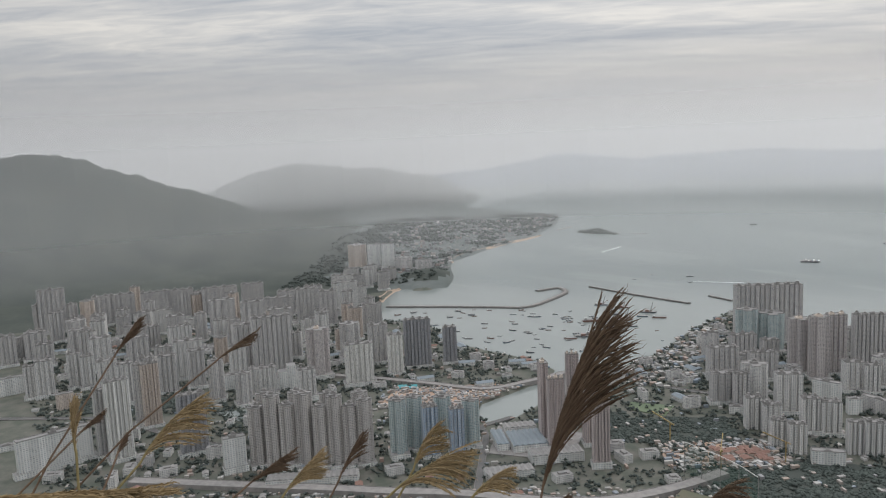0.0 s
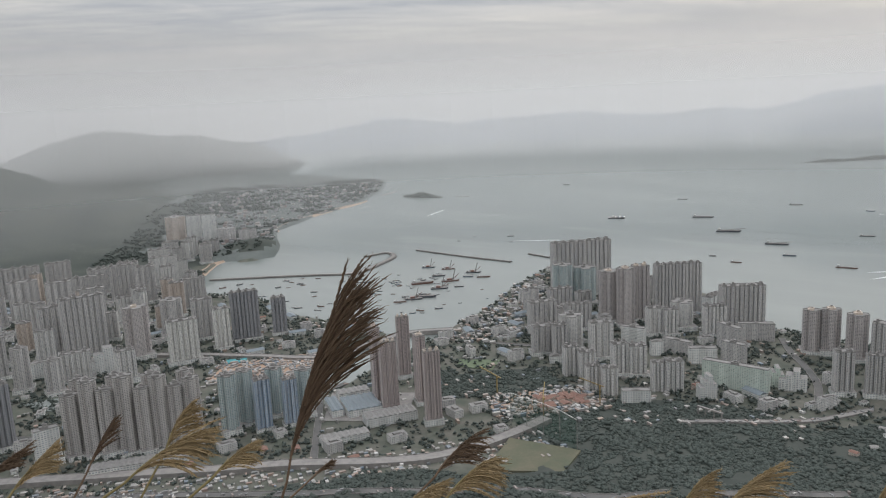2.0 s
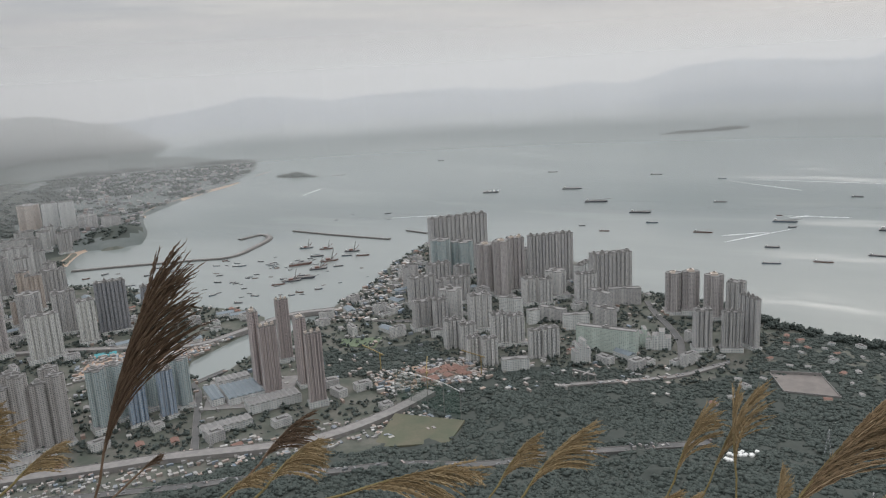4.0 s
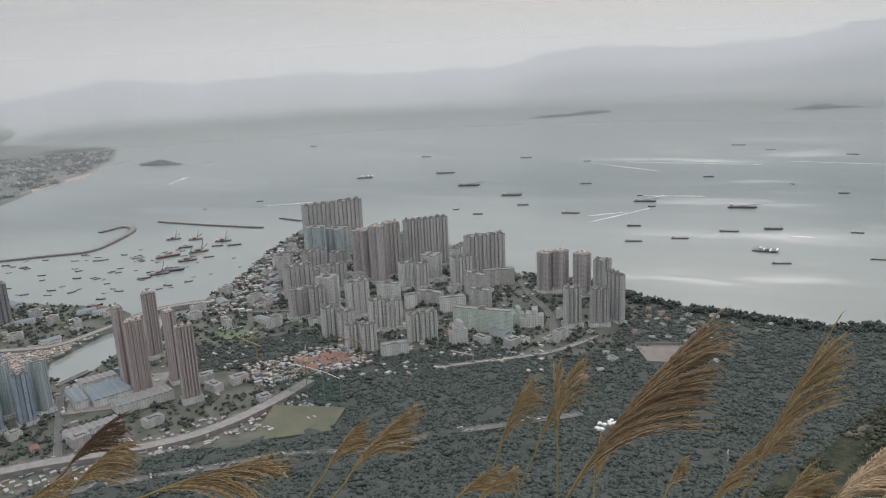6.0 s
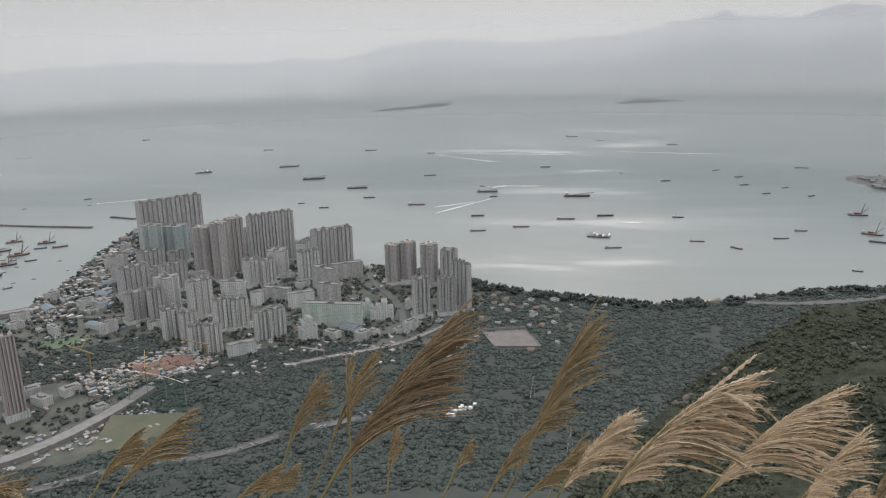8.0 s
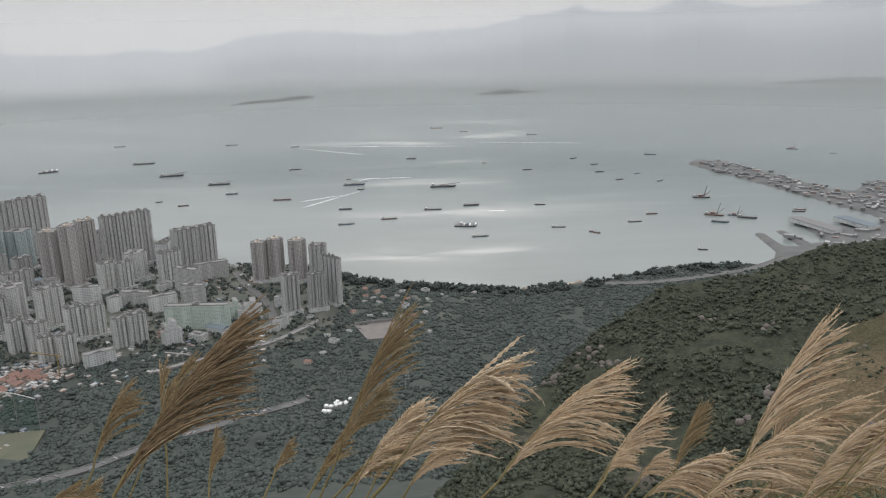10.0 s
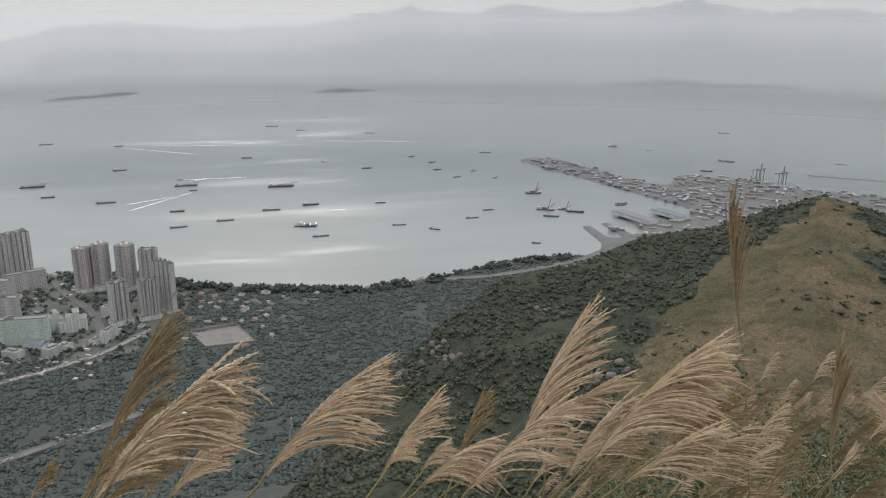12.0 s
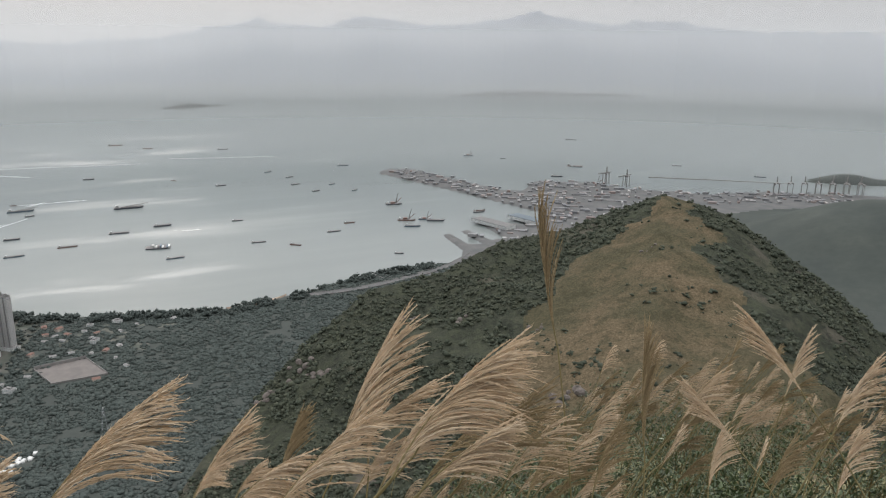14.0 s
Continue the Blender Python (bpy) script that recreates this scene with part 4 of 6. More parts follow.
def clumps(name, xyz, size, mat, label, lumps=5, flatten=0.8, seed=1, rise=0.5):
    """Many crowns in one mesh; each crown is a few ragged leaf clumps."""
    g = np.random.default_rng(seed)
    n = len(xyz)
    c = np.repeat(xyz, lumps, 0) + g.normal(0, 0.42, (n * lumps, 3)) * np.repeat(size, lumps)[:, None] * (1, 1, rise)
    s = np.repeat(size, lumps) * g.uniform(0.3, 0.72, n * lumps)
    spin = g.uniform(0, 6.3, n * lumps)
    cs, sn = np.cos(spin)[:, None], np.sin(spin)[:, None]
    v = OCT_V[None] * g.uniform(0.55, 1.45, (n * lumps, 6, 1)) + g.normal(0, 0.22, (n * lumps, 6, 3))
    v = np.stack([v[..., 0] * cs - v[..., 1] * sn, v[..., 0] * sn + v[..., 1] * cs, v[..., 2]], -1) * s[:, None, None] * (1, 1, flatten) + c[:, None]
    f = OCT_F[None] + (np.arange(n * lumps) * 6)[:, None, None]
    me = bpy.data.meshes.new(name)
    v, f = v.reshape(-1, 3), f.reshape(-1)
    me.vertices.add(len(v))
    me.vertices.foreach_set("co", v.ravel())
    me.loops.add(len(f))
    me.loops.foreach_set("vertex_index", f)
    me.polygons.add(len(f) // 3)
    me.polygons.foreach_set("loop_start", np.arange(0, len(f), 3))
    me.materials.append(mat)
    me.polygons.foreach_set("use_smooth", np.ones(len(f) // 3, bool))
    me.update()
    return tagged(new(name, me), label, "", "", "stuff")


def off_roads(x, y, gap=6):
    ok = np.ones(x.shape, bool)
    for line, w in ROADS:
        for px, py in line:
            ok &= (x - px) ** 2 + (y - py) ** 2 > (w / 2 + gap) ** 2
    return ok


def clear(x, y):
    return (mound(x, y, 912, 968, 52, 58, 0, 1) < 0.4) & (mound(x, y, 268, 1055, 80, 75, 0, 1) < 0.5) & (mound(x, y, 640, 790, 30, 14, 0, 1) < 0.6)


rng = np.random.default_rng(7)
a, r = np.radians(rng.uniform(-34, 76, 90000)), np.sqrt(rng.uniform(720 ** 2, 1960 ** 2, 90000))
x, y = r * np.sin(a), r * np.cos(a)
shore = inland(x, y, SHORE)
keep = wooded(x, y) & (shore > 12) & ~((x > 1320) & (x < 1430) & (shore < 34))
x, y = x[keep], y[keep]
keep = off_roads(x, y, 2) & clear(x, y) & (fractal(x / 34, y / 34, 77, 3) > 0.26)
x, y = x[keep][:21000], y[keep][:21000]
size = rng.uniform(2.8, 6.2, len(x)) * (0.75 + 0.6 * fractal(x / 55, y / 55, 79, 2))
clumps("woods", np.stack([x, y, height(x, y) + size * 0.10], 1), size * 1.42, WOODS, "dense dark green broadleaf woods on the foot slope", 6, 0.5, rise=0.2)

a, r = np.radians(rng.uniform(-34, 42, 42000)), np.sqrt(rng.uniform(1080 ** 2, 2750 ** 2, 42000))
x, y = r * np.sin(a), r * np.cos(a)
keep = ~wooded(x, y) & (inland(x, y, SHORE) > 10) & (fractal(x / 70, y / 70, 83, 3) > 0.28)
x, y = x[keep], y[keep]
keep = off_roads(x, y, 3) & ~((x > -50) & (x < 135) & (y > 1250) & (y < 1425)) & ~((x > -285) & (x < 35) & (y > 1525) & (y < 1665))
x, y = x[keep][:13000], y[keep][:13000]
size = rng.uniform(2.8, 6.4, len(x))
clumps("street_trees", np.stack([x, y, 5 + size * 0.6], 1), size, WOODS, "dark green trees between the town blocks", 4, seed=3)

# taller uneven trees behind the beach, and woods on the headland across the bay
a, r = np.radians(rng.uniform(38, 70, 26000)), np.sqrt(rng.uniform(1350 ** 2, 1850 ** 2, 26000))
x, y = r * np.sin(a), r * np.cos(a)
shore = inland(x, y, SHORE)
keep = (shore > 16) & (shore < 52) & (fractal(x / 22, y / 22, 87, 2) > 0.34) & off_roads(x, y, 4)
x, y = x[keep][:1500], y[keep][:1500]
size = rng.uniform(3.0, 5.2, len(x)) * (0.6 + 1.0 * fractal(x / 18, y / 18, 89, 2))
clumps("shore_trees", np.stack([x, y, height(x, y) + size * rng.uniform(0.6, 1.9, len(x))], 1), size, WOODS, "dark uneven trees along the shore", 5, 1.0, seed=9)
x, y = rng.uniform(-900, 420, 9000), rng.uniform(2950, 5700, 9000)
keep = (inland(x, y, SHORE) > 26) & (fractal(x / 120, y / 120, 101, 3) > 0.40)
x, y = x[keep][:3600], y[keep][:3600]
size = rng.uniform(6, 13, len(x))
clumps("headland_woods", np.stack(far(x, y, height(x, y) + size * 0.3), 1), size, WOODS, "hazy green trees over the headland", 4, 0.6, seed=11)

# scrub over the near ridge: thick on the shaded flank, sparse on the dry grass
a, r = np.radians(rng.uniform(44, 118, 60000)), rng.uniform(70, 470, 60000) ** 1.0
x, y = r * np.sin(a), r * np.cos(a)
z = height(x, y)
kind = zone(x, y, z)
dense = (kind == 4) & (rng.uniform(0, 1, len(x)) < 0.8) & (fractal(x / 16, y / 16, 95, 3) > 0.33) | (kind == 3) & (fractal(x / 30, y / 30, 91, 3) > 0.45) & (rng.uniform(0, 1, len(x)) < 0.07)
x, y, z = x[dense][:25000], y[dense][:25000], z[dense][:25000]
size = rng.uniform(0.6, 2.3, len(x)) * (0.6 + 0.8 * fractal(x / 25, y / 25, 93, 2))
clumps("scrub", np.stack([x, y, z + size * 0.1], 1), size, CANOPY, "dark green shrubs scattered over the ridge", 3, seed=5)

# bare rock outcrops on the ridge
ROCK = mottled("weathered_pink_granite", (0.16, 0.135, 0.12), (0.24, 0.205, 0.185), 0.35, bump=0.4, c=(0.07, 0.062, 0.055))


def outcrop(x, y, wide, tall, seed):
    """A knobbly boulder half sunk in the slope."""
    g = np.random.default_rng(seed)
    z = float(height(np.array([x]), np.array([y]))[0])
    bm = bmesh.new()
    bmesh.ops.create_icosphere(bm, subdivisions=2, radius=1.0)
    lump, k = g.uniform(-1, 1, (7, 3)), g.uniform(0.55, 1.0, 7)
    for v in bm.verts:
        p = np.array(v.co)
        d = min(1.0, min(q / max(1e-3, float(np.dot(p, n / np.linalg.norm(n)))) if np.dot(p, n) > 0 else 9 for n, q in zip(lump, k)))
        p = p * d * (1 + 0.30 * (float(fractal(np.array(p[0] * 3 + seed), np.array(p[1] * 3 + p[2] * 2), seed)) - 0.5))
        v.co = (p[0] * wide, p[1] * wide * 0.75, p[2] * tall)
    ob = link("boulder", bm, ROCK)
    ob.matrix_basis = pose(x, y, z + tall * 0.1, 0, 0, float(g.uniform(0, 180)))
    return tagged(ob, "weathered pinkish granite boulder half sunk in scrub", "rock", "ridge outcrops")


rnd = random.Random(41)
for x, y, many, size in ((248, 73, 9, 2.6), (223, 37, 7, 2.4), (262, 146, 7, 2.2), (267, 158, 6, 2.2), (249, 162, 7, 2.2), (308, 124, 5, 2.0), (232, 76, 4, 1.8), (345, 22, 5, 0.9), (290, 60, 4, 1.2), (300, 95, 4, 1.6)):
    for k in range(many):
        wide = size * rnd.uniform(0.45, 1.1)
        outcrop(x + rnd.gauss(0, size * 1.3), y + rnd.gauss(0, size * 1.6), wide, wide * rnd.uniform(0.5, 1.0), rnd.randrange(1000))

# a small white survey pillar on the lower top
z = float(height(np.array([419.4]), np.array([22.7]))[0])
pillar = thing("survey_pillar", pose(419.4, 22.7, z - 0.3), "small white survey pillar on the grassy top", "pillar")
bm = bmesh.new()
box(bm, -0.45, 0.45, -0.45, 0.45, 0, 1.7, 0.12)
part("shaft", bm, WHITE, pillar)
bm = bmesh.new()
box(bm, -1.0, 1.0, -1.0, 1.0, -0.2, 0.35)
part("plinth", bm, CONCRETE, pillar)

# more towers of the packed estates
rnd = random.Random(5)
stood = [(ob.location.x, ob.location.y) for ob in scene.objects if ob.name.startswith("apartment")]
for x0, x1, y0, y1, want, tall, tints in ((-1350, -380, 1880, 2560, 46, (62, 98), ("grey", "pale", "grey", "warm")), (-900, -420, 1560, 1880, 9, (60, 95), ("pale", "grey")),
                                          (480, 880, 1480, 1900, 16, (40, 80), ("pale", "grey", "white")), (-640, -420, 2560, 3050, 8, (50, 85), ("grey", "pale"))):
    made = 0
    for k in range(900):
        x, y = rnd.uniform(x0, x1), rnd.uniform(y0, y1)
        if made >= want:
            break
        one = np.array([x]), np.array([y])
        if min((x - a) ** 2 + (y - b) ** 2 for a, b in stood) < 58 ** 2 or inland(*one, SHORE)[0] < 40 or not off_roads(*one, 26)[0]:
            continue
        n = rnd.choice((1, 2, 2, 3))
        block("cross" if n == 1 else "fin", x, y, 34 if n == 1 else 21 * n, 34 if n == 1 else 24, rnd.uniform(*tall), rnd.uniform(0, 40), n, rnd.choice(tints))
        stood.append((x, y))
        made += 1


# ---- low town buildings, depot and port ----
def low_building(w, d, h, wall, roof, pitched):
    """A low block built at the origin: walls and roof."""
    ob = thing("low_building", pose(0, 0, 0), "low concrete building with a flat grey roof" if not pitched else "low shed with a pitched metal roof", "building", "low town buildings")
    bm = prism(bmesh.new(), [(-w / 2, -d / 2), (w / 2, -d / 2), (w / 2, d / 2), (-w / 2, d / 2)], 0, h)
    part("wall", bm, [wall, roof], ob)
    bm = bmesh.new()
    if pitched:
        a, b, k = w / 2 + 0.5, d / 2 + 0.5, d * 0.18
        v = [bm.verts.new(p) for p in ((-a, -b, h), (a, -b, h), (a, b, h), (-a, b, h), (-a, 0, h + k), (a, 0, h + k))]
        for f in ((0, 1, 5, 4), (2, 3, 4, 5), (0, 4, 3), (1, 2, 5), (3, 2, 1, 0)):
            bm.faces.new([v[i] for i in f])
        part("roof", bm, roof, ob)
    else:
        box(bm, -w / 4, w / 8, -d / 5, d / 5, h + 0.004, h + 2.6)
        box(bm, w / 5, w / 3, -d / 3, 0, h + 0.004, h + 1.7)
        part("roof_plant", bm, ROOF, ob)
    return ob


TEMPLATES = []
for i, (w, d, h, wall, roof, pitched) in enumerate([(22, 14, 9, "white", ROOF, False), (30, 18, 14, "pale", ROOF, False), (16, 12, 7, "warm", ROOF_RED, True), (40, 20, 9, "white", ROOF_BLUE, True),
                                                    (26, 20, 19, "grey", ROOF, False), (14, 10, 5, "white", ROOF, True), (34, 12, 22, "pale", ROOF, False), (20, 20, 11, "bright", ROOF, False)]):
    TEMPLATES.append(low_building(w, d, h, WALL[wall], roof, pitched))
taken = [(ob.location.x, ob.location.y, 34) for ob in scene.objects if ob.name.startswith("apartment")]
rnd = random.Random(11)
placed = 0
ga, gr = np.radians(rng.uniform(-34, 40, 9000)), np.sqrt(rng.uniform(1090 ** 2, 2700 ** 2, 9000))
gx, gy = gr * np.sin(ga), gr * np.cos(ga)
ok = ~wooded(gx, gy) & (inland(gx, gy, SHORE) > 22) & off_roads(gx, gy, 12)
for x0, x1, y0, y1 in ((-70, 150, 1230, 1440), (-290, 40, 1520, 1670), (215, 330, 1450, 1560), (240, 460, 1210, 1340)):
    ok &= ~((gx > x0) & (gx < x1) & (gy > y0) & (gy < y1))
for k, (x, y) in enumerate(zip(gx[ok].tolist(), gy[ok].tolist())):
    if placed >= 252:
        break
    if any((x - px) ** 2 + (y - py) ** 2 < (q + 9) ** 2 for px, py, q in taken):
        continue
    src = TEMPLATES[k % len(TEMPLATES)]
    m = pose(x, y, 4.8, 0, 0, rnd.choice((12, 20, 102, 110)) + rnd.uniform(-6, 6))
    if placed < len(TEMPLATES):
        TEMPLATES[placed].matrix_basis = m
    else:
        copy_thing(src, m)
    taken.append((x, y, 12))
    placed += 1


def shed(x, y, w, d, h, turn, roof, label):
    """A wide depot hall with ridged roof bays."""
    ob = thing("depot_hall", pose(x, y, 6.2, 0, 0, turn), label, "warehouse")
    bm = prism(bmesh.new(), [(-w / 2, -d / 2), (w / 2, -d / 2), (w / 2, d / 2), (-w / 2, d / 2)], 0, h)
    part("wall", bm, [WALL["white"], roof], ob)
    n = max(2, int(w / 9))
    for i in range(n):
        x0, x1 = -w / 2 + w * i / n, -w / 2 + w * (i + 1) / n
        bm = bmesh.new()
        v = [bm.verts.new(p) for p in ((x0, -d / 2 - 0.6, h + 0.004), (x1, -d / 2 - 0.6, h + 0.004), (x1, d / 2 + 0.6, h + 0.004), (x0, d / 2 + 0.6, h + 0.004), ((x0 + x1) / 2, -d / 2 - 0.6, h + 1.8), ((x0 + x1) / 2, d / 2 + 0.6, h + 1.8))]
        for f in ((0, 1, 4), (2, 3, 5), (1, 2, 5, 4), (3, 0, 4, 5)):
            bm.faces.new([v[i] for i in f])
        part("roof_bay", bm, roof, ob)
    return ob


shed(22, 1330, 62, 70, 13, 12, ROOF_BLUE, "wide depot hall with blue-grey ridged roof")
shed(-26, 1335, 22, 70, 12, 12, ROOF_BLUE, "long narrow depot hall with blue-grey roof")
shed(10, 1395, 60, 26, 12, 12, ROOF, "grey ridged depot hall beside the canal")
shed(70, 1262, 90, 34, 16, 12, ROOF, "grey station podium below the rose-brown towers")
shed(-330, 1180, 150, 26, 12, 8, ROOF, "long grey station roof beside the motorway")
shed(-10, 1200, 80, 24, 11, 12, ROOF, "grey station hall beside the motorway")
shed(2170, 600, 150, 40, 10, 60, ROOF, "pale-roofed quay warehouse of the terminal")
shed(2260, 520, 120, 40, 10, 60, ROOF_BLUE, "grey-roofed quay warehouse of the terminal")

# the net cage of the driving range
net = thing("net_cage", pose(300, 1110, 18), "tall driving range net posts with sagging green netting", "net")
net_n = Nodes("green_netting", (0.05, 0.11, 0.085), 0.9)
net_n.b.inputs["Alpha"].default_value = 0.35
NET = net_n.m
posts = [(268, 1195), (288, 1166), (308, 1137), (326, 1105), (340, 1062)]
for px, py in posts:
    zz = float(height(np.array([px]), np.array([py]))[0])
    bm = bmesh.new()
    box(bm, px - 300 - 0.5, px - 299.5, py - 1110.5, py - 1109.5, zz - 18, 44, 0.1)
    part("post", bm, CONCRETE, net)
for (ax, ay), (bx, by) in zip(posts, posts[1:]):
    bm = bmesh.new()
    cols = [(ax + (bx - ax) * k / 8 - 300, ay + (by - ay) * k / 8 - 1110) for k in range(9)]
    grid = [[bm.verts.new((px, py, -8 + 50 * j / 8 - 1.2 * math.sin(math.pi * i / 8) * j / 8)) for j in range(9)] for i, (px, py) in enumerate(cols)]
    for i in range(8):
        for j in range(8):
            bm.faces.new((grid[i][j], grid[i + 1][j], grid[i + 1][j + 1], grid[i][j + 1]))
    part("netting", bm, NET, net)
    bm = bmesh.new()
    line = np.array([cols[0], cols[-1]])
    ribbon(bm, np.linspace(line[0], line[1], 5), 0.35, np.full(5, 43.2), np.full(5, 43.9))
    part("top_rail", bm, WHITE, net)

# the winged white footbridge beside the estate road
bridge = thing("footbridge", pose(595, 1140, 12, 0, 0, 30), "white winged footbridge over the wooded road", "footbridge")
bm = bmesh.new()
box(bm, -2, 2, -24, 24, 6, 8.2)
part("deck", bm, CONCRETE, bridge)
bm = bmesh.new()
box(bm, -11, 11, -5, -2, 6.2, 8.0)
part("stair_wing", bm, CONCRETE, bridge)
for yy in (-22, -8, 8, 22):
    bm = bmesh.new()
    box(bm, -1, 1, yy - 1, yy + 1, -8, 6)
    part("pier", bm, CONCRETE, bridge)

# huts of the valley hamlet
HUT = None
for k in range(16):
    x, y = 640 + rnd.gauss(0, 16), 790 + rnd.gauss(0, 8)
    zz = float(height(np.array([x]), np.array([y]))[0])
    if HUT is None:
        HUT = thing("hut", pose(x, y, zz - 0.3, 0, 0, 20), "small white hut in the valley woods", "hut", "valley hamlet huts")
        bm = prism(bmesh.new(), [(-3, -2.2), (3, -2.2), (3, 2.2), (-3, 2.2)], 0, 3.2)
        part("wall", bm, [WHITE, WHITE], HUT)
        bm = bmesh.new()
        box(bm, -3.5, 3.5, -2.7, 2.7, 3.2, 4.3, 1.1)
        part("roof", bm, WHITE, HUT)
    else:
        copy_thing(HUT, pose(x, y, zz - 0.3, 0, 0, rnd.uniform(0, 90)))

# houses, sheds and pavilions of the village among the shore trees
spots = []
for k in range(900):
    x, y = rnd.gauss(1015, 120), rnd.gauss(1065, 95)
    one = np.array([x]), np.array([y])
    if len(spots) >= 36 or inland(*one, SHORE)[0] < 40 or not clear(*one)[0] or any((x - p) ** 2 + (y - q) ** 2 < 17 ** 2 for p, q in spots) or math.hypot(x - 948, y - 1152) < 60 or y > 1190:
        continue
    spots.append((x, y))
    copy_thing(TEMPLATES[(5, 2, 5, 0, 5)[k % 5]], pose(x, y, float(height(*one)[0]) - 0.4, 0, 0, rnd.uniform(0, 180)) @ Matrix.Scale(rnd.uniform(0.5, 0.85), 4))

# clutter of parked trucks, containers and stacks
STACK_N = Nodes("painted_containers_and_trucks", (0.4, 0.4, 0.4), 0.6)
STACK_N.color(STACK_N.ramp(STACK_N.t.nodes.new("ShaderNodeNewGeometry").outputs["Random Per Island"], (0.0, (0.20, 0.195, 0.19)), (0.3, (0.34, 0.33, 0.31)), (0.5, (0.25, 0.18, 0.15)), (0.62, (0.30, 0.25, 0.21)), (0.75, (0.15, 0.19, 0.23)), (0.86, (0.18, 0.175, 0.165)), (1.0, (0.48, 0.47, 0.46))))
STACK = STACK_N.m


GREY_N = Nodes("grey_sheds_and_stacks", (0.3, 0.3, 0.3), 0.8)
GREY_N.color(GREY_N.ramp(GREY_N.t.nodes.new("ShaderNodeNewGeometry").outputs["Random Per Island"], (0.0, (0.13, 0.135, 0.14)), (0.4, (0.20, 0.20, 0.205)), (0.75, (0.26, 0.255, 0.25)), (0.88, (0.22, 0.17, 0.155)), (1.0, (0.42, 0.41, 0.40))))
GREY = GREY_N.m


def stacks(name, n, place, size, label, seed, ground_z=None, mat=STACK, level=1e9):
    g = np.random.default_rng(seed)
    at = np.array([place(g) for k in range(n)])
    at = at[(inland(at[:, 0], at[:, 1], SHORE) > 6) & (height(at[:, 0], at[:, 1]) < level)]
    zs = height(at[:, 0], at[:, 1]) if ground_z is None else np.full(len(at), ground_z)
    verts, faces = [], []
    for (x, y), zz in zip(at.tolist(), zs.tolist()):
        w, d, h = (g.uniform(*s) for s in size)
        t = radians(g.choice((12, 102)) + g.uniform(-5, 5))
        c, s = math.cos(t), math.sin(t)
        i = len(verts)
        verts += [(x + u * c - v * s, y + u * s + v * c, q) for q in (zz - 0.4, zz + h) for u, v in ((-w, -d), (w, -d), (w, d), (-w, d))]
        faces += [tuple(i + q for q in f) for f in ((4, 5, 6, 7), (0, 1, 5, 4), (1, 2, 6, 5), (2, 3, 7, 6), (3, 0, 4, 7))]
    me = bpy.data.meshes.new(name)
    me.from_pydata(verts, [], faces)
    me.materials.append(mat)
    return tagged(new(name, me), label, "", "", "stuff")


stacks("parked_trucks", 700, lambda g: (g.uniform(-285, 35), g.uniform(1525, 1665)), ((2, 6), (1.3, 2.6), (2, 4)), "parked trucks and containers in the works yard", 1, 6.2)
stacks("yard_goods", 300, lambda g: (g.uniform(250, 450), g.uniform(1215, 1330)), ((1.5, 7), (1.2, 4), (1.5, 6)), "building materials and site huts on bare earth", 2, 6.6)
stacks("roadside_goods", 700, lambda g: ((lambda q: (q, 1105 + 0.02 * q + g.uniform(-60, 40)))(g.uniform(-600, 330))), ((1.2, 5), (1.2, 3), (1.5, 4.5)), "vehicles, huts and stores beside the motorway", 3)
LANES = np.concatenate([ROADS[0][0], ROADS[1][0], ROADS[2][0], ROADS[6][0]])
stacks("road_vehicles", 260, lambda g: tuple(LANES[g.integers(0, len(LANES))] + g.uniform(-5, 5, 2)), ((2, 4.5), (1.0, 1.3), (2.9, 4.6)), "cars, vans and lorries on the main roads", 12, None, GREY)
stacks("quay_goods", 480, lambda g: ((lambda q: (232 + q * 340 + g.uniform(-30, 130), 1740 + q * 520 + g.uniform(-150, 0)))(g.uniform(0, 1))), ((1.5, 8), (1.5, 5), (2, 8)), "sheds, trucks and stores along the inlet quay", 4)
stacks("town_goods", 1900, lambda g: ((lambda a, q: (q * math.sin(a), q * math.cos(a)))(radians(g.uniform(-33, 34)), g.uniform(1230, 2650))), ((1.5, 6), (1.2, 4), (1.5, 6)), "vehicles, kiosks and small sheds between the blocks", 5)
stacks("terminal_goods", 1700, lambda g: (g.uniform(2000, 3100), g.uniform(-520, 1250)), ((3, 16), (2, 7), (2, 8)), "container stacks and sheds of the cargo terminal", 6, None, GREY, 8.0)
stacks("headland_houses", 420, lambda g: ((lambda q: (-300 + q * 500 - g.uniform(0, 330), 3250 + q * 1500 + g.uniform(-100, 500)))(g.uniform(0, 0.22))), ((4, 10), (4, 8), (5, 16)), "distant houses on the hazy headland", 7, None, GREY)
bm = bmesh.new()
g = np.random.default_rng(9)
gx, gy = g.uniform(-700, 360, 620), g.uniform(3300, 5600, 620)
gz = height(gx, gy)
ok = (inland(gx, gy, SHORE) > 30) & (gz < 60)
for x, y, zz in zip(gx[ok].tolist(), gy[ok].tolist(), gz[ok].tolist()):
    w, d, h = g.uniform(4, 12), g.uniform(4, 10), g.uniform(4, 15)
    for v in box(bm, x - w, x + w, y - d, y + d, zz, zz + h):
        v.co = [float(q) for q in far(np.float64(v.co.x), np.float64(v.co.y), np.float64(v.co.z))]
tagged(link("headland_town", bm, GREY), "distant low houses and blocks on the hazy headland", "", "", "stuff")


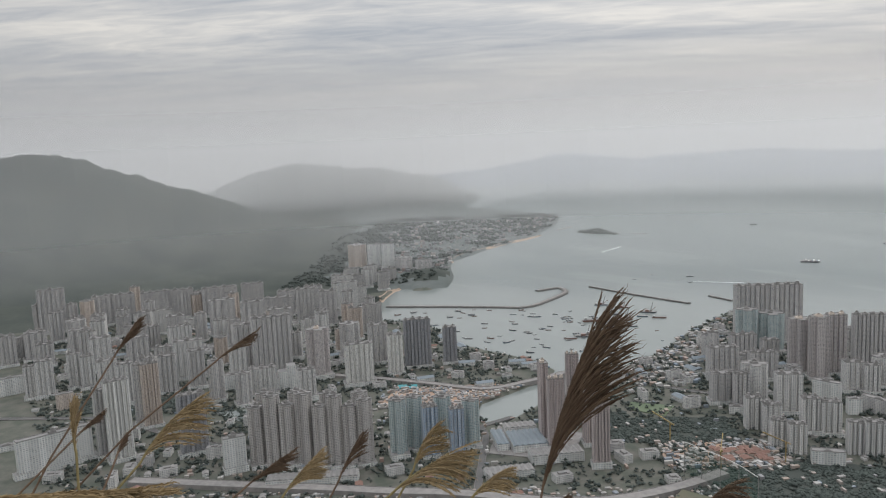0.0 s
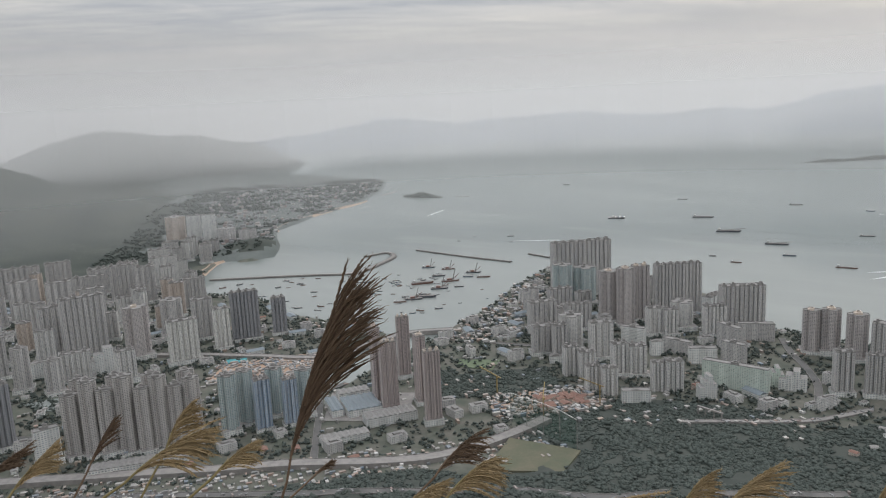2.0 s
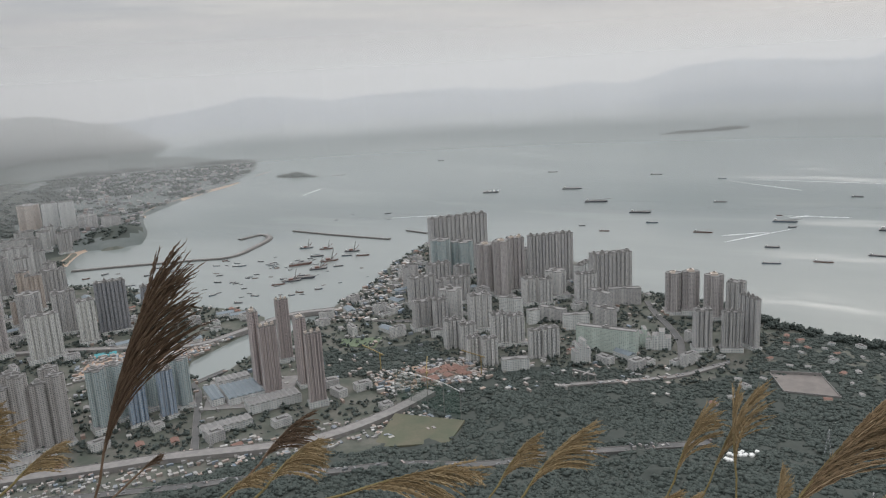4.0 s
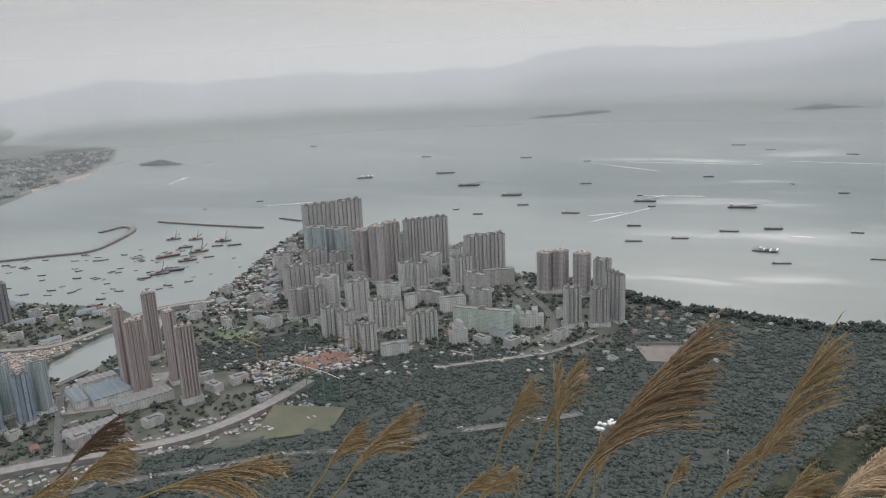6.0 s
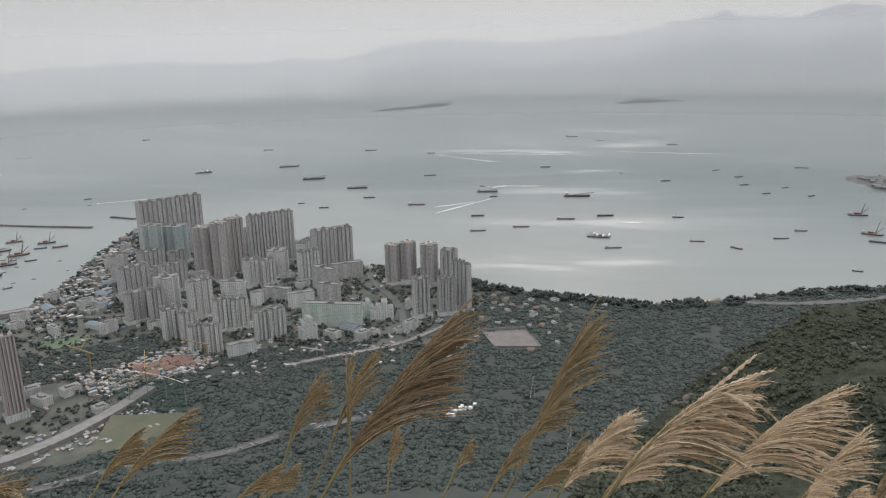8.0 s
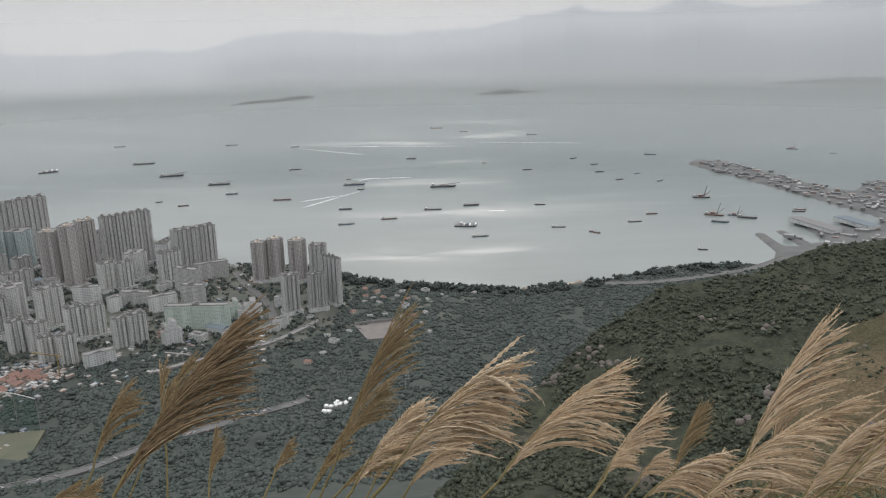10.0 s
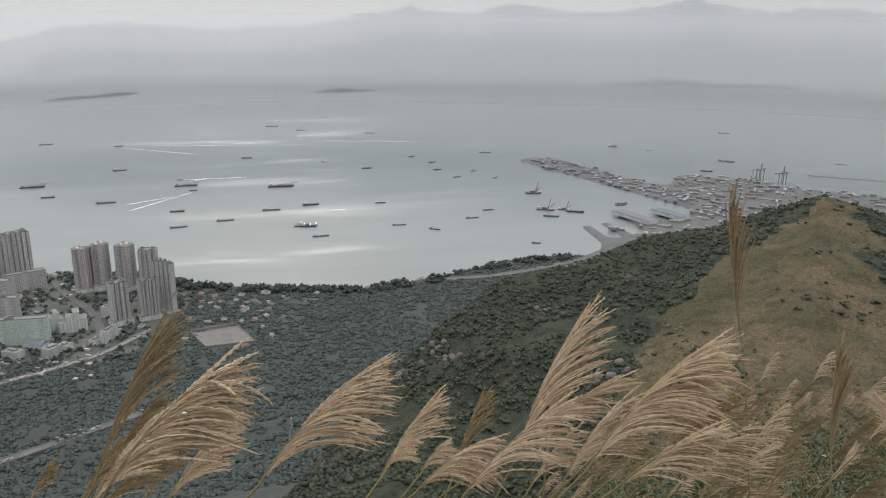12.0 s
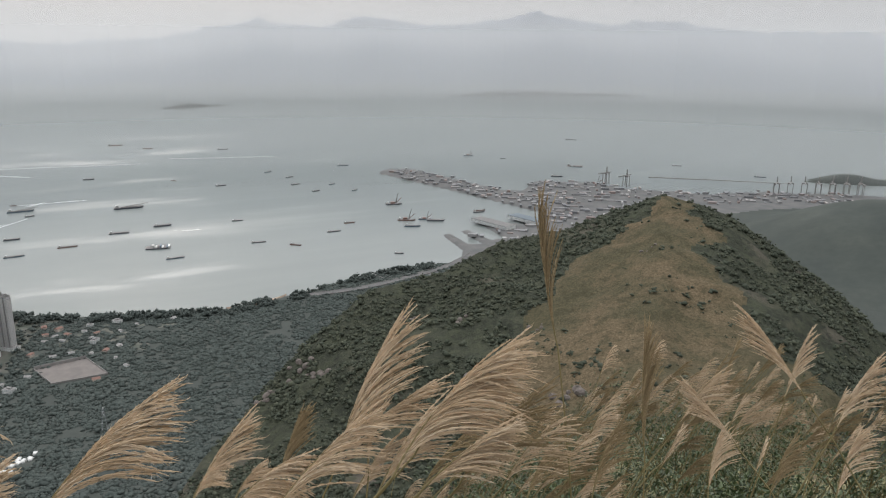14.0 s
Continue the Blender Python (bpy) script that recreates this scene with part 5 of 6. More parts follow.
def quay_crane(x, y, turn):
    ob = thing("quay_crane", pose(x, y, 5, 0, 0, turn), "tall grey steel quay crane at the terminal", "crane", "terminal cranes")
    for sx in (-9, 9):
        for sy in (-8, 8):
            bm = bmesh.new()
            box(bm, sx - 1, sx + 1, sy - 1, sy + 1, -1, 42)
            part("leg", bm, CONCRETE, ob)
    bm = bmesh.new()
    box(bm, -1.6, 1.6, -26, 48, 42, 45)
    part("boom", bm, CONCRETE, ob)
    bm = bmesh.new()
    box(bm, -2, 2, -5, -1, 45, 66, 0.8)
    part("mast", bm, CONCRETE, ob)
    bm = bmesh.new()
    box(bm, -9, 9, -8, 8, 39, 42)
    part("portal", bm, CONCRETE, ob)
    return ob


first = quay_crane(3010, -230, 80)
for k in range(1, 7):
    copy_thing(first, pose(3020 + k * 14, -230 - k * 48, 5, 0, 0, 80 + k * 3))
for q in ((2990, 380), (2960, 300)):
    copy_thing(first, pose(*q, 5, 0, 0, 60))

# ---- ships ----
HULL = {k: mottled(k + "_hull_paint", c, tuple(0.75 * q for q in c), 0.1, 0.6) for k, c in (("dark", (0.10, 0.11, 0.13)), ("rust", (0.22, 0.13, 0.11)), ("blue", (0.12, 0.17, 0.22)))}
CABIN = mottled("weathered_white_ship_paint", (0.46, 0.46, 0.45), (0.34, 0.34, 0.335), 0.3, 0.6)
DECK = mottled("ship_deck", (0.24, 0.23, 0.22), (0.17, 0.16, 0.155), 0.2)
SHIP_LABEL = {"b": "low dark river barge with a small white wheelhouse", "c": "dark coastal cargo boat with a pale superstructure", "d": "sand barge with a long raised boom",
              "k": "crane barge with a tall lattice derrick", "p": "wide moored pontoon stacked with containers", "s": "small motor boat on calm water"}
SHIPS = 0


def hull_mesh(ln, w, h):
    bm = bmesh.new()
    ring = [(-0.5, -0.42), (-0.48, -0.5), (0.36, -0.5), (0.46, -0.3), (0.5, 0), (0.46, 0.3), (0.36, 0.5), (-0.48, 0.5), (-0.5, 0.42)]
    rows = []
    for z, k, sheer in ((-0.8, 0.9, 0), (h * 0.55, 1.0, 0), (h, 1.0, 1)):
        rows.append([bm.verts.new((x * ln * (k if x > 0.3 else 1), y * w * k, z + (h * 0.35 * max(0, x - 0.3) * 5 if sheer else 0))) for x, y in ring])
    for p, q in zip(rows, rows[1:]):
        for i in range(len(ring)):
            j = (i + 1) % len(ring)
            bm.faces.new((p[i], p[j], q[j], q[i]))
    f = bm.faces.new(rows[-1])
    f.material_index = 1
    return bm


def ship(kind, x, y, ln, turn):
    global SHIPS
    SHIPS += 1
    g = random.Random(SHIPS)
    px, py, pz = (float(q) for q in far(np.float64(x), np.float64(y), np.float64(0)))
    k = math.hypot(px, py) / math.hypot(x, y)
    ob = thing({"b": "barge", "c": "cargo_ship", "d": "boom_barge", "k": "crane_barge", "p": "pontoon", "s": "motor_boat"}[kind], pose(px, py, pz, 0, 0, turn), SHIP_LABEL[kind], "boat" if kind == "s" else "ship")
    ln *= k * 0.78
    w = ln * {"b": 0.19, "c": 0.24, "d": 0.2, "k": 0.34, "p": 0.5, "s": 0.3}[kind]
    h = max(0.9, ln * {"b": 0.045, "c": 0.075, "d": 0.05, "k": 0.06, "p": 0.05, "s": 0.1}[kind])
    part("hull", hull_mesh(ln, w, h), [HULL[g.choice(("dark", "dark", "blue", "rust"))], DECK], ob)
    hx = -0.38 if kind != "p" else -0.2
    bm = bmesh.new()
    hh = ln * (0.09 if kind != "s" else 0.13)
    box(bm, ln * (hx - 0.06), ln * (hx + 0.06), -w * 0.36, w * 0.36, h + 0.01, h + hh * 0.6)
    box(bm, ln * (hx - 0.05), ln * (hx + 0.045), -w * 0.3, w * 0.3, h + hh * 0.6, h + hh)
    cabin = part("wheelhouse", bm, CABIN, ob, "off-white wheelhouse")
    if kind != "s":
        bm = bmesh.new()
        box(bm, ln * (hx + 0.0455), ln * (hx + 0.049), -w * 0.27, w * 0.27, h + hh * 0.72, h + hh * 0.9)
        part("window_band", bm, HULL["dark"], cabin, "dark wheelhouse window band")
    if kind in "bcd":
        bm = bmesh.new()
        box(bm, -ln * 0.27, ln * 0.34, -w * 0.36, w * 0.36, h + 0.01, h + ln * 0.022)
        part("hatch", bm, DECK, ob)
        bm = bmesh.new()
        t = ln * 0.006
        box(bm, ln * 0.40 - t, ln * 0.40 + t, -t, t, h, h + ln * 0.1, t * 0.3)
        part("mast", bm, DECK, ob)
    if kind == "d":
        bm = bmesh.new()
        v = box(bm, -ln * 0.1, ln * 0.68, -w * 0.06, w * 0.06, 0, ln * 0.015)
        m = pose(0, 0, h + ln * 0.03, 0, -6, 0)
        for q in v:
            q.co = m @ q.co
        part("boom", bm, DECK, ob)
    if kind == "k":
        for s in (-1, 1):
            bm = bmesh.new()
            v = box(bm, -ln * 0.02, ln * 0.02, s * w * 0.18 - ln * 0.012, s * w * 0.18 + ln * 0.012, 0, ln * 0.62, ln * 0.006)
            m = pose(ln * 0.12, 0, h, s * 7, 14, 0)
            for q in v:
                q.co = m @ q.co
            part("derrick_leg", bm, DECK, ob)
        bm = bmesh.new()
        v = box(bm, -ln * 0.012, ln * 0.012, -ln * 0.012, ln * 0.012, 0, ln * 0.5)
        m = pose(ln * 0.1, 0, h, 0, 48, 0)
        for q in v:
            q.co = m @ q.co
        part("jib", bm, HULL["rust"], ob)
        bm = bmesh.new()
        box(bm, -ln * 0.2, ln * 0.05, -w * 0.3, w * 0.3, h, h + ln * 0.1)
        part("engine_house", bm, HULL["rust"], ob)
    if kind == "p":
        for i in range(7):
            bm = bmesh.new()
            x0 = ln * (-0.1 + 0.085 * i)
            box(bm, x0, x0 + ln * 0.07, -w * 0.42, w * (0.1 + 0.3 * g.random()), h + 0.01, h + ln * g.uniform(0.02, 0.08))
            part("container", bm, [WHITE, CONCRETE, HULL["blue"]][i % 3], ob)
    return ob


def wake(x0, y0, x1, y1):
    """A long thin line of broken water behind a moving boat."""
    line = np.stack([np.linspace(x0, x1, 24), np.linspace(y0, y1, 24)], 1)
    d = np.array([x1 - x0, y1 - y0]) / math.dist((x0, y0), (x1, y1))
    n = np.array([-d[1], d[0]])
    bm = bmesh.new()
    last = None
    for i, (px, py) in enumerate(line):
        half = 0.9 + 1.5 * i / 23 if i < 20 else 2.2 * (23 - i) / 4
        half *= 0.75 + 0.5 * float(lattice(np.array(i * 0.7 + x0), np.array(y0 * 0.01)))
        row = [bm.verts.new([float(q) for q in far(np.float64(px + n[0] * s * half), np.float64(py + n[1] * s * half), np.float64(0.35 if s == 0 else 0.12))]) for s in (-1, 0, 1)]
        if last:
            for j in range(2):
                bm.faces.new((last[j], last[j + 1], row[j + 1], row[j]))
        last = row
    return tagged(link("wake", bm, FOAM), "thin white wake on grey water", "wake")


# ships at anchor and under way: kind, place, length, heading
ship("b", 1747, 3669, 66, -25)
ship("b", 1571, 3102, 113, -27)
ship("d", 1495, 2745, 116, -29)
ship("d", 1516, 2451, 99, -37)
ship("c", 1449, 2268, 52, -38)
ship("b", 2105, 3258, 75, -33)
ship("c", 2254, 2957, 49, -37)
ship("b", 1876, 2470, 65, -32)
ship("b", 1499, 2055, 76, -41)
ship("s", 1226, 2352, 28, -28)
ship("c", 1247, 2236, 43, -37)
ship("s", 1872, 2146, 25, -41)
ship("d", 1813, 2051, 98, -41)
ship("s", 1773, 1972, 34, -22)
ship("c", 1538, 1786, 53, -41)
ship("b", 1413, 1641, 62, -36)
ship("b", 1535, 1589, 63, -41)
ship("c", 2340, 2276, 53, -46)
ship("b", 1702, 1568, 70, -47)
ship("d", 1981, 1775, 115, -45)
ship("c", 1820, 1513, 65, -40)
ship("p", 1615, 1363, 80, -55)
ship("b", 1549, 1257, 59, -39)
ship("b", 3152, 2870, 88, -48)
ship("b", 3127, 2648, 60, -50)
ship("b", 3244, 2292, 70, -55)
ship("s", 2444, 1960, 24, -91)
ship("c", 2424, 1732, 50, -39)
ship("c", 1958, 1348, 43, -50)
ship("c", 2753, 1732, 41, -23)
ship("c", 2682, 1588, 45, -24)
ship("c", 2553, 1488, 46, -30)
ship("c", 2465, 1353, 41, -26)
ship("c", 2607, 1361, 37, -17)
ship("c", 2532, 1229, 42, -4)
ship("b", 3026, 1523, 66, -55)
ship("b", 1760, 1148, 51, -49)
ship("c", 1773, 1040, 43, -90)
ship("b", 1944, 1013, 53, -42)
ship("c", 2058, 1019, 44, -44)
ship("c", 2368, 701, 49, -49)
ship("s", 1794, 747, 30, -67)
ship("k", 2358, 1000, 71, -52)
ship("k", 2156, 872, 70, -73)
ship("k", 2188, 823, 53, -69)
ship("c", 2179, 785, 70, -70)
ship("c", 2086, 825, 61, -68)
ship("k", 3518, 1103, 60, -73)
ship("b", 3494, 927, 37, -75)
ship("b", 3395, 571, 87, -85)
ship("c", 3103, 593, 61, -79)
ship("k", 2986, 418, 67, -82)
ship("b", 4311, 755, 77, -80)
ship("p", 1235, 3242, 93, -21)
ship("s", 1433, 4611, 50, -17)
ship("s", 559, 3041, 18, -10)
ship("s", 478, 2961, 18, -9)
ship("c", 692, 2983, 36, -13)
ship("s", 665, 2861, 17, -13)
ship("k", 299, 2513, 57, -7)
ship("k", 358, 2466, 56, -8)
ship("k", 428, 2387, 62, -15)
ship("c", 446, 2310, 53, -11)
ship("c", 251, 2287, 88, 4)
ship("k", 339, 2294, 70, -0)
ship("c", 238, 2119, 81, -11)
ship("k", 204, 2107, 64, -6)
ship("c", 163, 2086, 47, -4)
ship("c", 351, 2210, 37, -9)
ship("k", 292, 2208, 67, -3)
ship("s", 85, 2363, 28, -2)
ship("s", 14, 2274, 24, -5)
ship("c", 400, 2331, 43, -20)
ship("c", 313, 2372, 54, -8)
ship("s", 409, 2154, 13, -11)
ship("s", 403, 2046, 9, -11)
ship("b", 3377, 561, 66, -84)
ship("b", 3582, 147, 53, -88)
ship("c", 2345, 696, 49, -48)
ship("b", 3409, -193, 62, -103)
wake(2752, 2325, 2337, 2857)
wake(2886, 2346, 3140, 1939)
wake(1878, 2137, 2037, 1991)
wake(1751, 1955, 1465, 1909)
wake(2236, 2893, 2294, 2509)
wake(6007, 51, 6064, -465)
wake(680, 2879, 868, 2818)
wake(1667, 1954, 1515, 1985)
wake(1869, 2094, 1951, 2094)
wake(446, 3693, 568, 3884)
# small boats moored inside the shelter
rnd = random.Random(23)
placed = 0
while placed < 90:
    x, y = rnd.uniform(-380, 330), rnd.uniform(1930, 2560)
    if inland(np.array([x]), np.array([y]), SHORE)[0] > -18 or y > 2480 - 0.1 * x:
        continue
    ship(rnd.choice("sscb"), x, y, rnd.uniform(12, 30), rnd.uniform(-40, 40))
    placed += 1

# the turquoise pool and the red-roofed village houses of the town
POOL = Nodes("pool_water", (0.10, 0.32, 0.35), 0.2).m
ob = flat("pool", [(-258, 1658), (-258, 1684), (-215, 1686), (-213, 1660)], 7.2, POOL, "turquoise swimming pool between town blocks", 2)
for k in range(24):
    x, y = 330 + rnd.uniform(0, 90), 1235 + rnd.uniform(0, 62)
    copy_thing(TEMPLATES[2], pose(x, y, 6.5, 0, 0, rnd.choice((15, 105)) + rnd.uniform(-8, 8)))


def site_crane(x, y, turn):
    ob = thing("tower_crane", pose(x, y, 6, 0, 0, turn), "yellow construction crane on bare earth", "crane")
    yellow = mottled("crane_yellow", (0.36, 0.27, 0.12), (0.29, 0.22, 0.10), 0.3, 0.6)
    for name, v, m in (("mast", (-0.9, 0.9, -0.9, 0.9, -1, 34), pose(0, 0, 0)), ("jib", (-0.7, 0.7, -8, 38, 0, 1.6), pose(0, 0, 34, 20, 0, 0)), ("cab", (-1.4, 1.4, -1.4, 1.4, 30, 33), pose(1.8, 0, 0))):
        bm = bmesh.new()
        for q in box(bm, *v):
            q.co = m @ q.co
        part(name, bm, yellow, ob)
    return ob


site_crane(275, 1335, 50)
site_crane(440, 1240, 70)
site_crane(330, 1215, -20)


def pylon(x, y, tall):
    """A lattice power pylon: four leaning legs, braces and three cross arms."""
    z = float(height(np.array([x]), np.array([y]))[0])
    ob = thing("power_pylon", pose(x, y, z - 0.5, 0, 0, 35), "grey steel lattice power pylon in the valley woods", "pylon")
    steel = Nodes("galvanised_steel", (0.33, 0.34, 0.35), 0.5, 0.6).m
    for sx in (-1, 1):
        for sy in (-1, 1):
            bm = bmesh.new()
            v = box(bm, -0.25, 0.25, -0.25, 0.25, 0, tall)
            for q in v:
                k = 1 - q.co.z / tall
                q.co.x += sx * (0.6 + 3.4 * k)
                q.co.y += sy * (0.6 + 3.4 * k)
            part("leg", bm, steel, ob)
    for i in range(3):
        bm = bmesh.new()
        h = tall * (0.68 + 0.13 * i)
        box(bm, -7 + i, 7 - i, -0.3, 0.3, h, h + 0.7, 0.2)
        part("cross_arm", bm, steel, ob)
    for i in range(5):
        bm = bmesh.new()
        h, w = tall * (0.12 + 0.12 * i), 4 - 3.4 * (0.12 + 0.12 * i)
        box(bm, -w, w, -w, -w + 0.3, h, h + 0.4)
        box(bm, -w, w, w - 0.3, w, h, h + 0.4)
        part("brace", bm, steel, ob)
    return ob


pylon(640, 575, 40)
pylon(760, 760, 38)

# ---- silvergrass on the lookout ----
def straw(name, a, b, c, rough=0.75, spec=0.25):
    n = Nodes(name, b, rough, spec=spec)
    isl = n.t.nodes.new("ShaderNodeNewGeometry").outputs["Random Per Island"]
    n.color(n.mix(n.noise(60.0, 3.0), n.ramp(isl, (0.0, a), (0.5, b), (1.0, c)), tuple(0.55 * q for q in b)))
    return n.m


# the dark tone paints in the shade of heads seen against the light
HEAD = {"dark": straw("backlit_dark_plume", (0.075, 0.05, 0.035), (0.13, 0.085, 0.055), (0.20, 0.14, 0.09)),
        "brown": straw("brown_gold_plume", (0.16, 0.11, 0.065), (0.29, 0.205, 0.12), (0.42, 0.315, 0.20)),
        "gold": straw("golden_plume", (0.20, 0.14, 0.07), (0.32, 0.235, 0.125), (0.45, 0.35, 0.21)),
        "pale": straw("pale_silver_plume", (0.48, 0.335, 0.195), (0.66, 0.50, 0.335), (0.80, 0.67, 0.50))}
STALK = straw("dry_stalk", (0.14, 0.115, 0.05), (0.20, 0.16, 0.07), (0.26, 0.21, 0.10))
BLADE = straw("grass_blade", (0.085, 0.115, 0.04), (0.20, 0.20, 0.085), (0.42, 0.35, 0.18), 0.5, 0.4)
LEAF = straw("shrub_leaf", (0.035, 0.055, 0.022), (0.07, 0.10, 0.038), (0.14, 0.175, 0.07), 0.42, 0.5)
PLUME_LABEL = {"dark": "silvergrass plume on a thin stalk, coloured dark brown as if backlit", "brown": "brown-gold silvergrass plume bent by the wind", "gold": "golden silvergrass plume on a thin stalk",
               "pale": "pale feathery silvergrass plume bent by the wind"}


def strands(p, g, thick, hairs=True):
    """Thin strands of spikelets along given lines: crossed ribbons that swell and narrow, with fine hairs."""
    n, seg = p.shape[:2]
    t = np.linspace(0, 1, seg)[None, :, None]
    p = p + g.normal(0, 0.00025, p.shape)
    tan = np.gradient(p, axis=1)
    tan /= np.linalg.norm(tan, axis=2, keepdims=True) + 1e-9
    a = np.cross(tan, g.normal(0, 1, (n, 1, 3)))
    a /= np.linalg.norm(a, axis=2, keepdims=True) + 1e-9
    b = np.cross(tan, a)
    w = thick * (0.55 + 0.75 * (np.arange(seg) % 2))[None, :, None] * np.minimum(1, 0.3 + 2.6 * t) * np.minimum(1, (1.05 - t) * 6)
    ring = np.stack([p + a * w, p - a * w, p + b * w, p - b * w], 2)
    v = ring.reshape(-1, 3)
    i = (np.arange(n)[:, None] * seg + np.arange(seg - 1)[None]).ravel() * 4
    f = np.concatenate([np.stack([i, i + 1, i + 5, i + 4], 1), np.stack([i + 2, i + 3, i + 7, i + 6], 1)])
    faces = f.tolist()
    if hairs:
        q = p[:, 3:].reshape(-1, 3)
        tt, k = tan[:, 3:].reshape(-1, 3), len(v)
        side = g.normal(0, 1, q.shape)
        side -= tt * (side * tt).sum(1, keepdims=True)
        side /= np.linalg.norm(side, axis=1, keepdims=True) + 1e-9
        ln = g.uniform(0.002, 0.006, (len(q), 1))
        tri = np.stack([q - tt * 0.0009, q + tt * 0.0009, q + side * ln + tt * ln * 1.6], 1).reshape(-1, 3)
        faces += (np.arange(len(q) * 3).reshape(-1, 3) + k).tolist()
        v = np.concatenate([v, tri])
    return v, faces


def solid(name, v, faces, mat, parent):
    me = bpy.data.meshes.new(name)
    me.from_pydata(np.asarray(v).tolist(), [], faces)
    me.materials.append(mat)
    ob = new(name, me)
    ob.parent = parent
    return ob


def tube(line, radius, sides=6):
    """A tapering round stalk along a line."""
    tan = np.gradient(line, axis=0)
    tan /= np.linalg.norm(tan, axis=1, keepdims=True)
    a = np.cross(tan, (0.31, 0.95, 0.1))
    a /= np.linalg.norm(a, axis=1, keepdims=True)
    b = np.cross(tan, a)
    ang = np.arange(sides) * 2 * np.pi / sides
    v = (line[:, None] + (a[:, None] * np.cos(ang)[None, :, None] + b[:, None] * np.sin(ang)[None, :, None]) * np.asarray(radius)[:, None, None]).reshape(-1, 3)
    f = [(r * sides + i, r * sides + (i + 1) % sides, (r + 1) * sides + (i + 1) % sides, (r + 1) * sides + i) for r in range(len(line) - 1) for i in range(sides)]
    return v, f


PLUMES = 0


def plume(foot, tip, lean, yaw, tone, n, fine=True):
    """One flowering stalk: stalk from the ground, axis and a fan of strands; lean: how far the strands fan to the side, in head lengths."""
    global PLUMES
    PLUMES += 1
    g = np.random.default_rng(PLUMES)
    foot, tip = np.array(foot), np.array(tip)
    axis = tip - foot
    ln = np.linalg.norm(axis)
    axis /= ln
    right = np.array((math.cos(radians(yaw)), math.sin(radians(yaw)), 0.0))
    away = np.array((-math.sin(radians(yaw)), math.cos(radians(yaw)), 0.0))
    # the stalk rises from the ground and bends over into the head
    drop = foot[2] - float(height(np.array([foot[0]]), np.array([foot[1]]))[0])
    root = foot - np.array((axis[0], axis[1], 0)) * min(0.6, drop * 0.35)
    root[2] = float(height(root[:1], root[1:2])[0]) - 0.03
    ob = thing("silvergrass", pose(*root), PLUME_LABEL[tone], "grass plume", "silvergrass on the lookout")
    k = np.linspace(0, 1, 12)[:, None]
    knee = foot - axis * np.linalg.norm(foot - root) * 0.5
    line = root * (1 - k) ** 2 + 2 * knee * k * (1 - k) + foot * k ** 2 - root
    v, f = tube(line, np.linspace(0.0034, 0.0019, 12))
    solid("stalk", v, f, STALK if tone != "dark" else HEAD["dark"], ob)
    # strands leave a bowed axis one above the other, and the wind combs them over to one side
    n = int(n * 1.9)
    sign = 1 if lean >= 0 else -1
    side = sign * right - axis * float(np.dot(sign * right, axis))
    side /= np.linalg.norm(side)
    spread, sag = min(0.6, 0.08 + 0.95 * abs(lean)), (0.02 + 0.15 * abs(lean)) * ln
    u = np.linspace(0, 1, n) ** 1.15
    s = np.clip(0.66 * (1 - u) * g.uniform(0.55, 1.1, n), 0, 0.7)
    starts = foot - root + axis * (s * ln)[:, None] - side * (sag * 4 * s * (1 - s))[:, None]
    tangent = axis * ln - side * (sag * 4 * (1 - 2 * s))[:, None]
    tangent /= np.linalg.norm(tangent, axis=1, keepdims=True)
    stray = np.where(g.uniform(0, 1, n) < 0.07, g.uniform(0.15, 0.45, n), 0.0)
    turn = spread * (u + stray) + g.normal(0, 0.03, n)
    far_end = ln * (0.98 - 0.30 * u) * g.uniform(0.84, 1.04, n)
    ends = foot - root + axis * (np.cos(turn) * far_end)[:, None] + side * (np.sin(turn) * far_end)[:, None] + away * g.normal(0, 0.045 * ln, n)[:, None]
    ends[:, 2] -= 0.10 * abs(lean) * ln * u
    reach = np.linalg.norm(ends - starts, axis=1)[:, None]
    knots = starts + tangent * reach * g.uniform(0.5, 0.62, (n, 1)) + g.normal(0, 0.012 * ln, (n, 3))
    t = np.linspace(0, 1, 23 if fine else 15)[None, :, None]
    p = starts[:, None] * (1 - t) ** 2 + 2 * knots[:, None] * t * (1 - t) + ends[:, None] * t ** 2
    v, f = strands(p, g, 0.0015 if tone == "dark" else 0.0016, fine)
    solid("plume_head", v, f, HEAD[tone], ob)
    k = np.linspace(0, 0.7, 9)[:, None]
    v, f = tube(foot - root + axis * ln * k - side * sag * 4 * k * (1 - k), np.linspace(0.002, 0.0009, 9), 5)
    solid("plume_axis", v, f, STALK if tone != "dark" else HEAD["dark"], ob)
    # one or two long leaves
    for i in range(2):
        b0 = line[3 + 2 * i]
        d = right * g.uniform(-0.4, 0.8) + away * g.uniform(-0.3, 0.3)
        v, f = blade(b0, d, g.uniform(0.35, 0.6), 0.006, g)
        solid("leaf", v, f, BLADE, ob)
    return ob


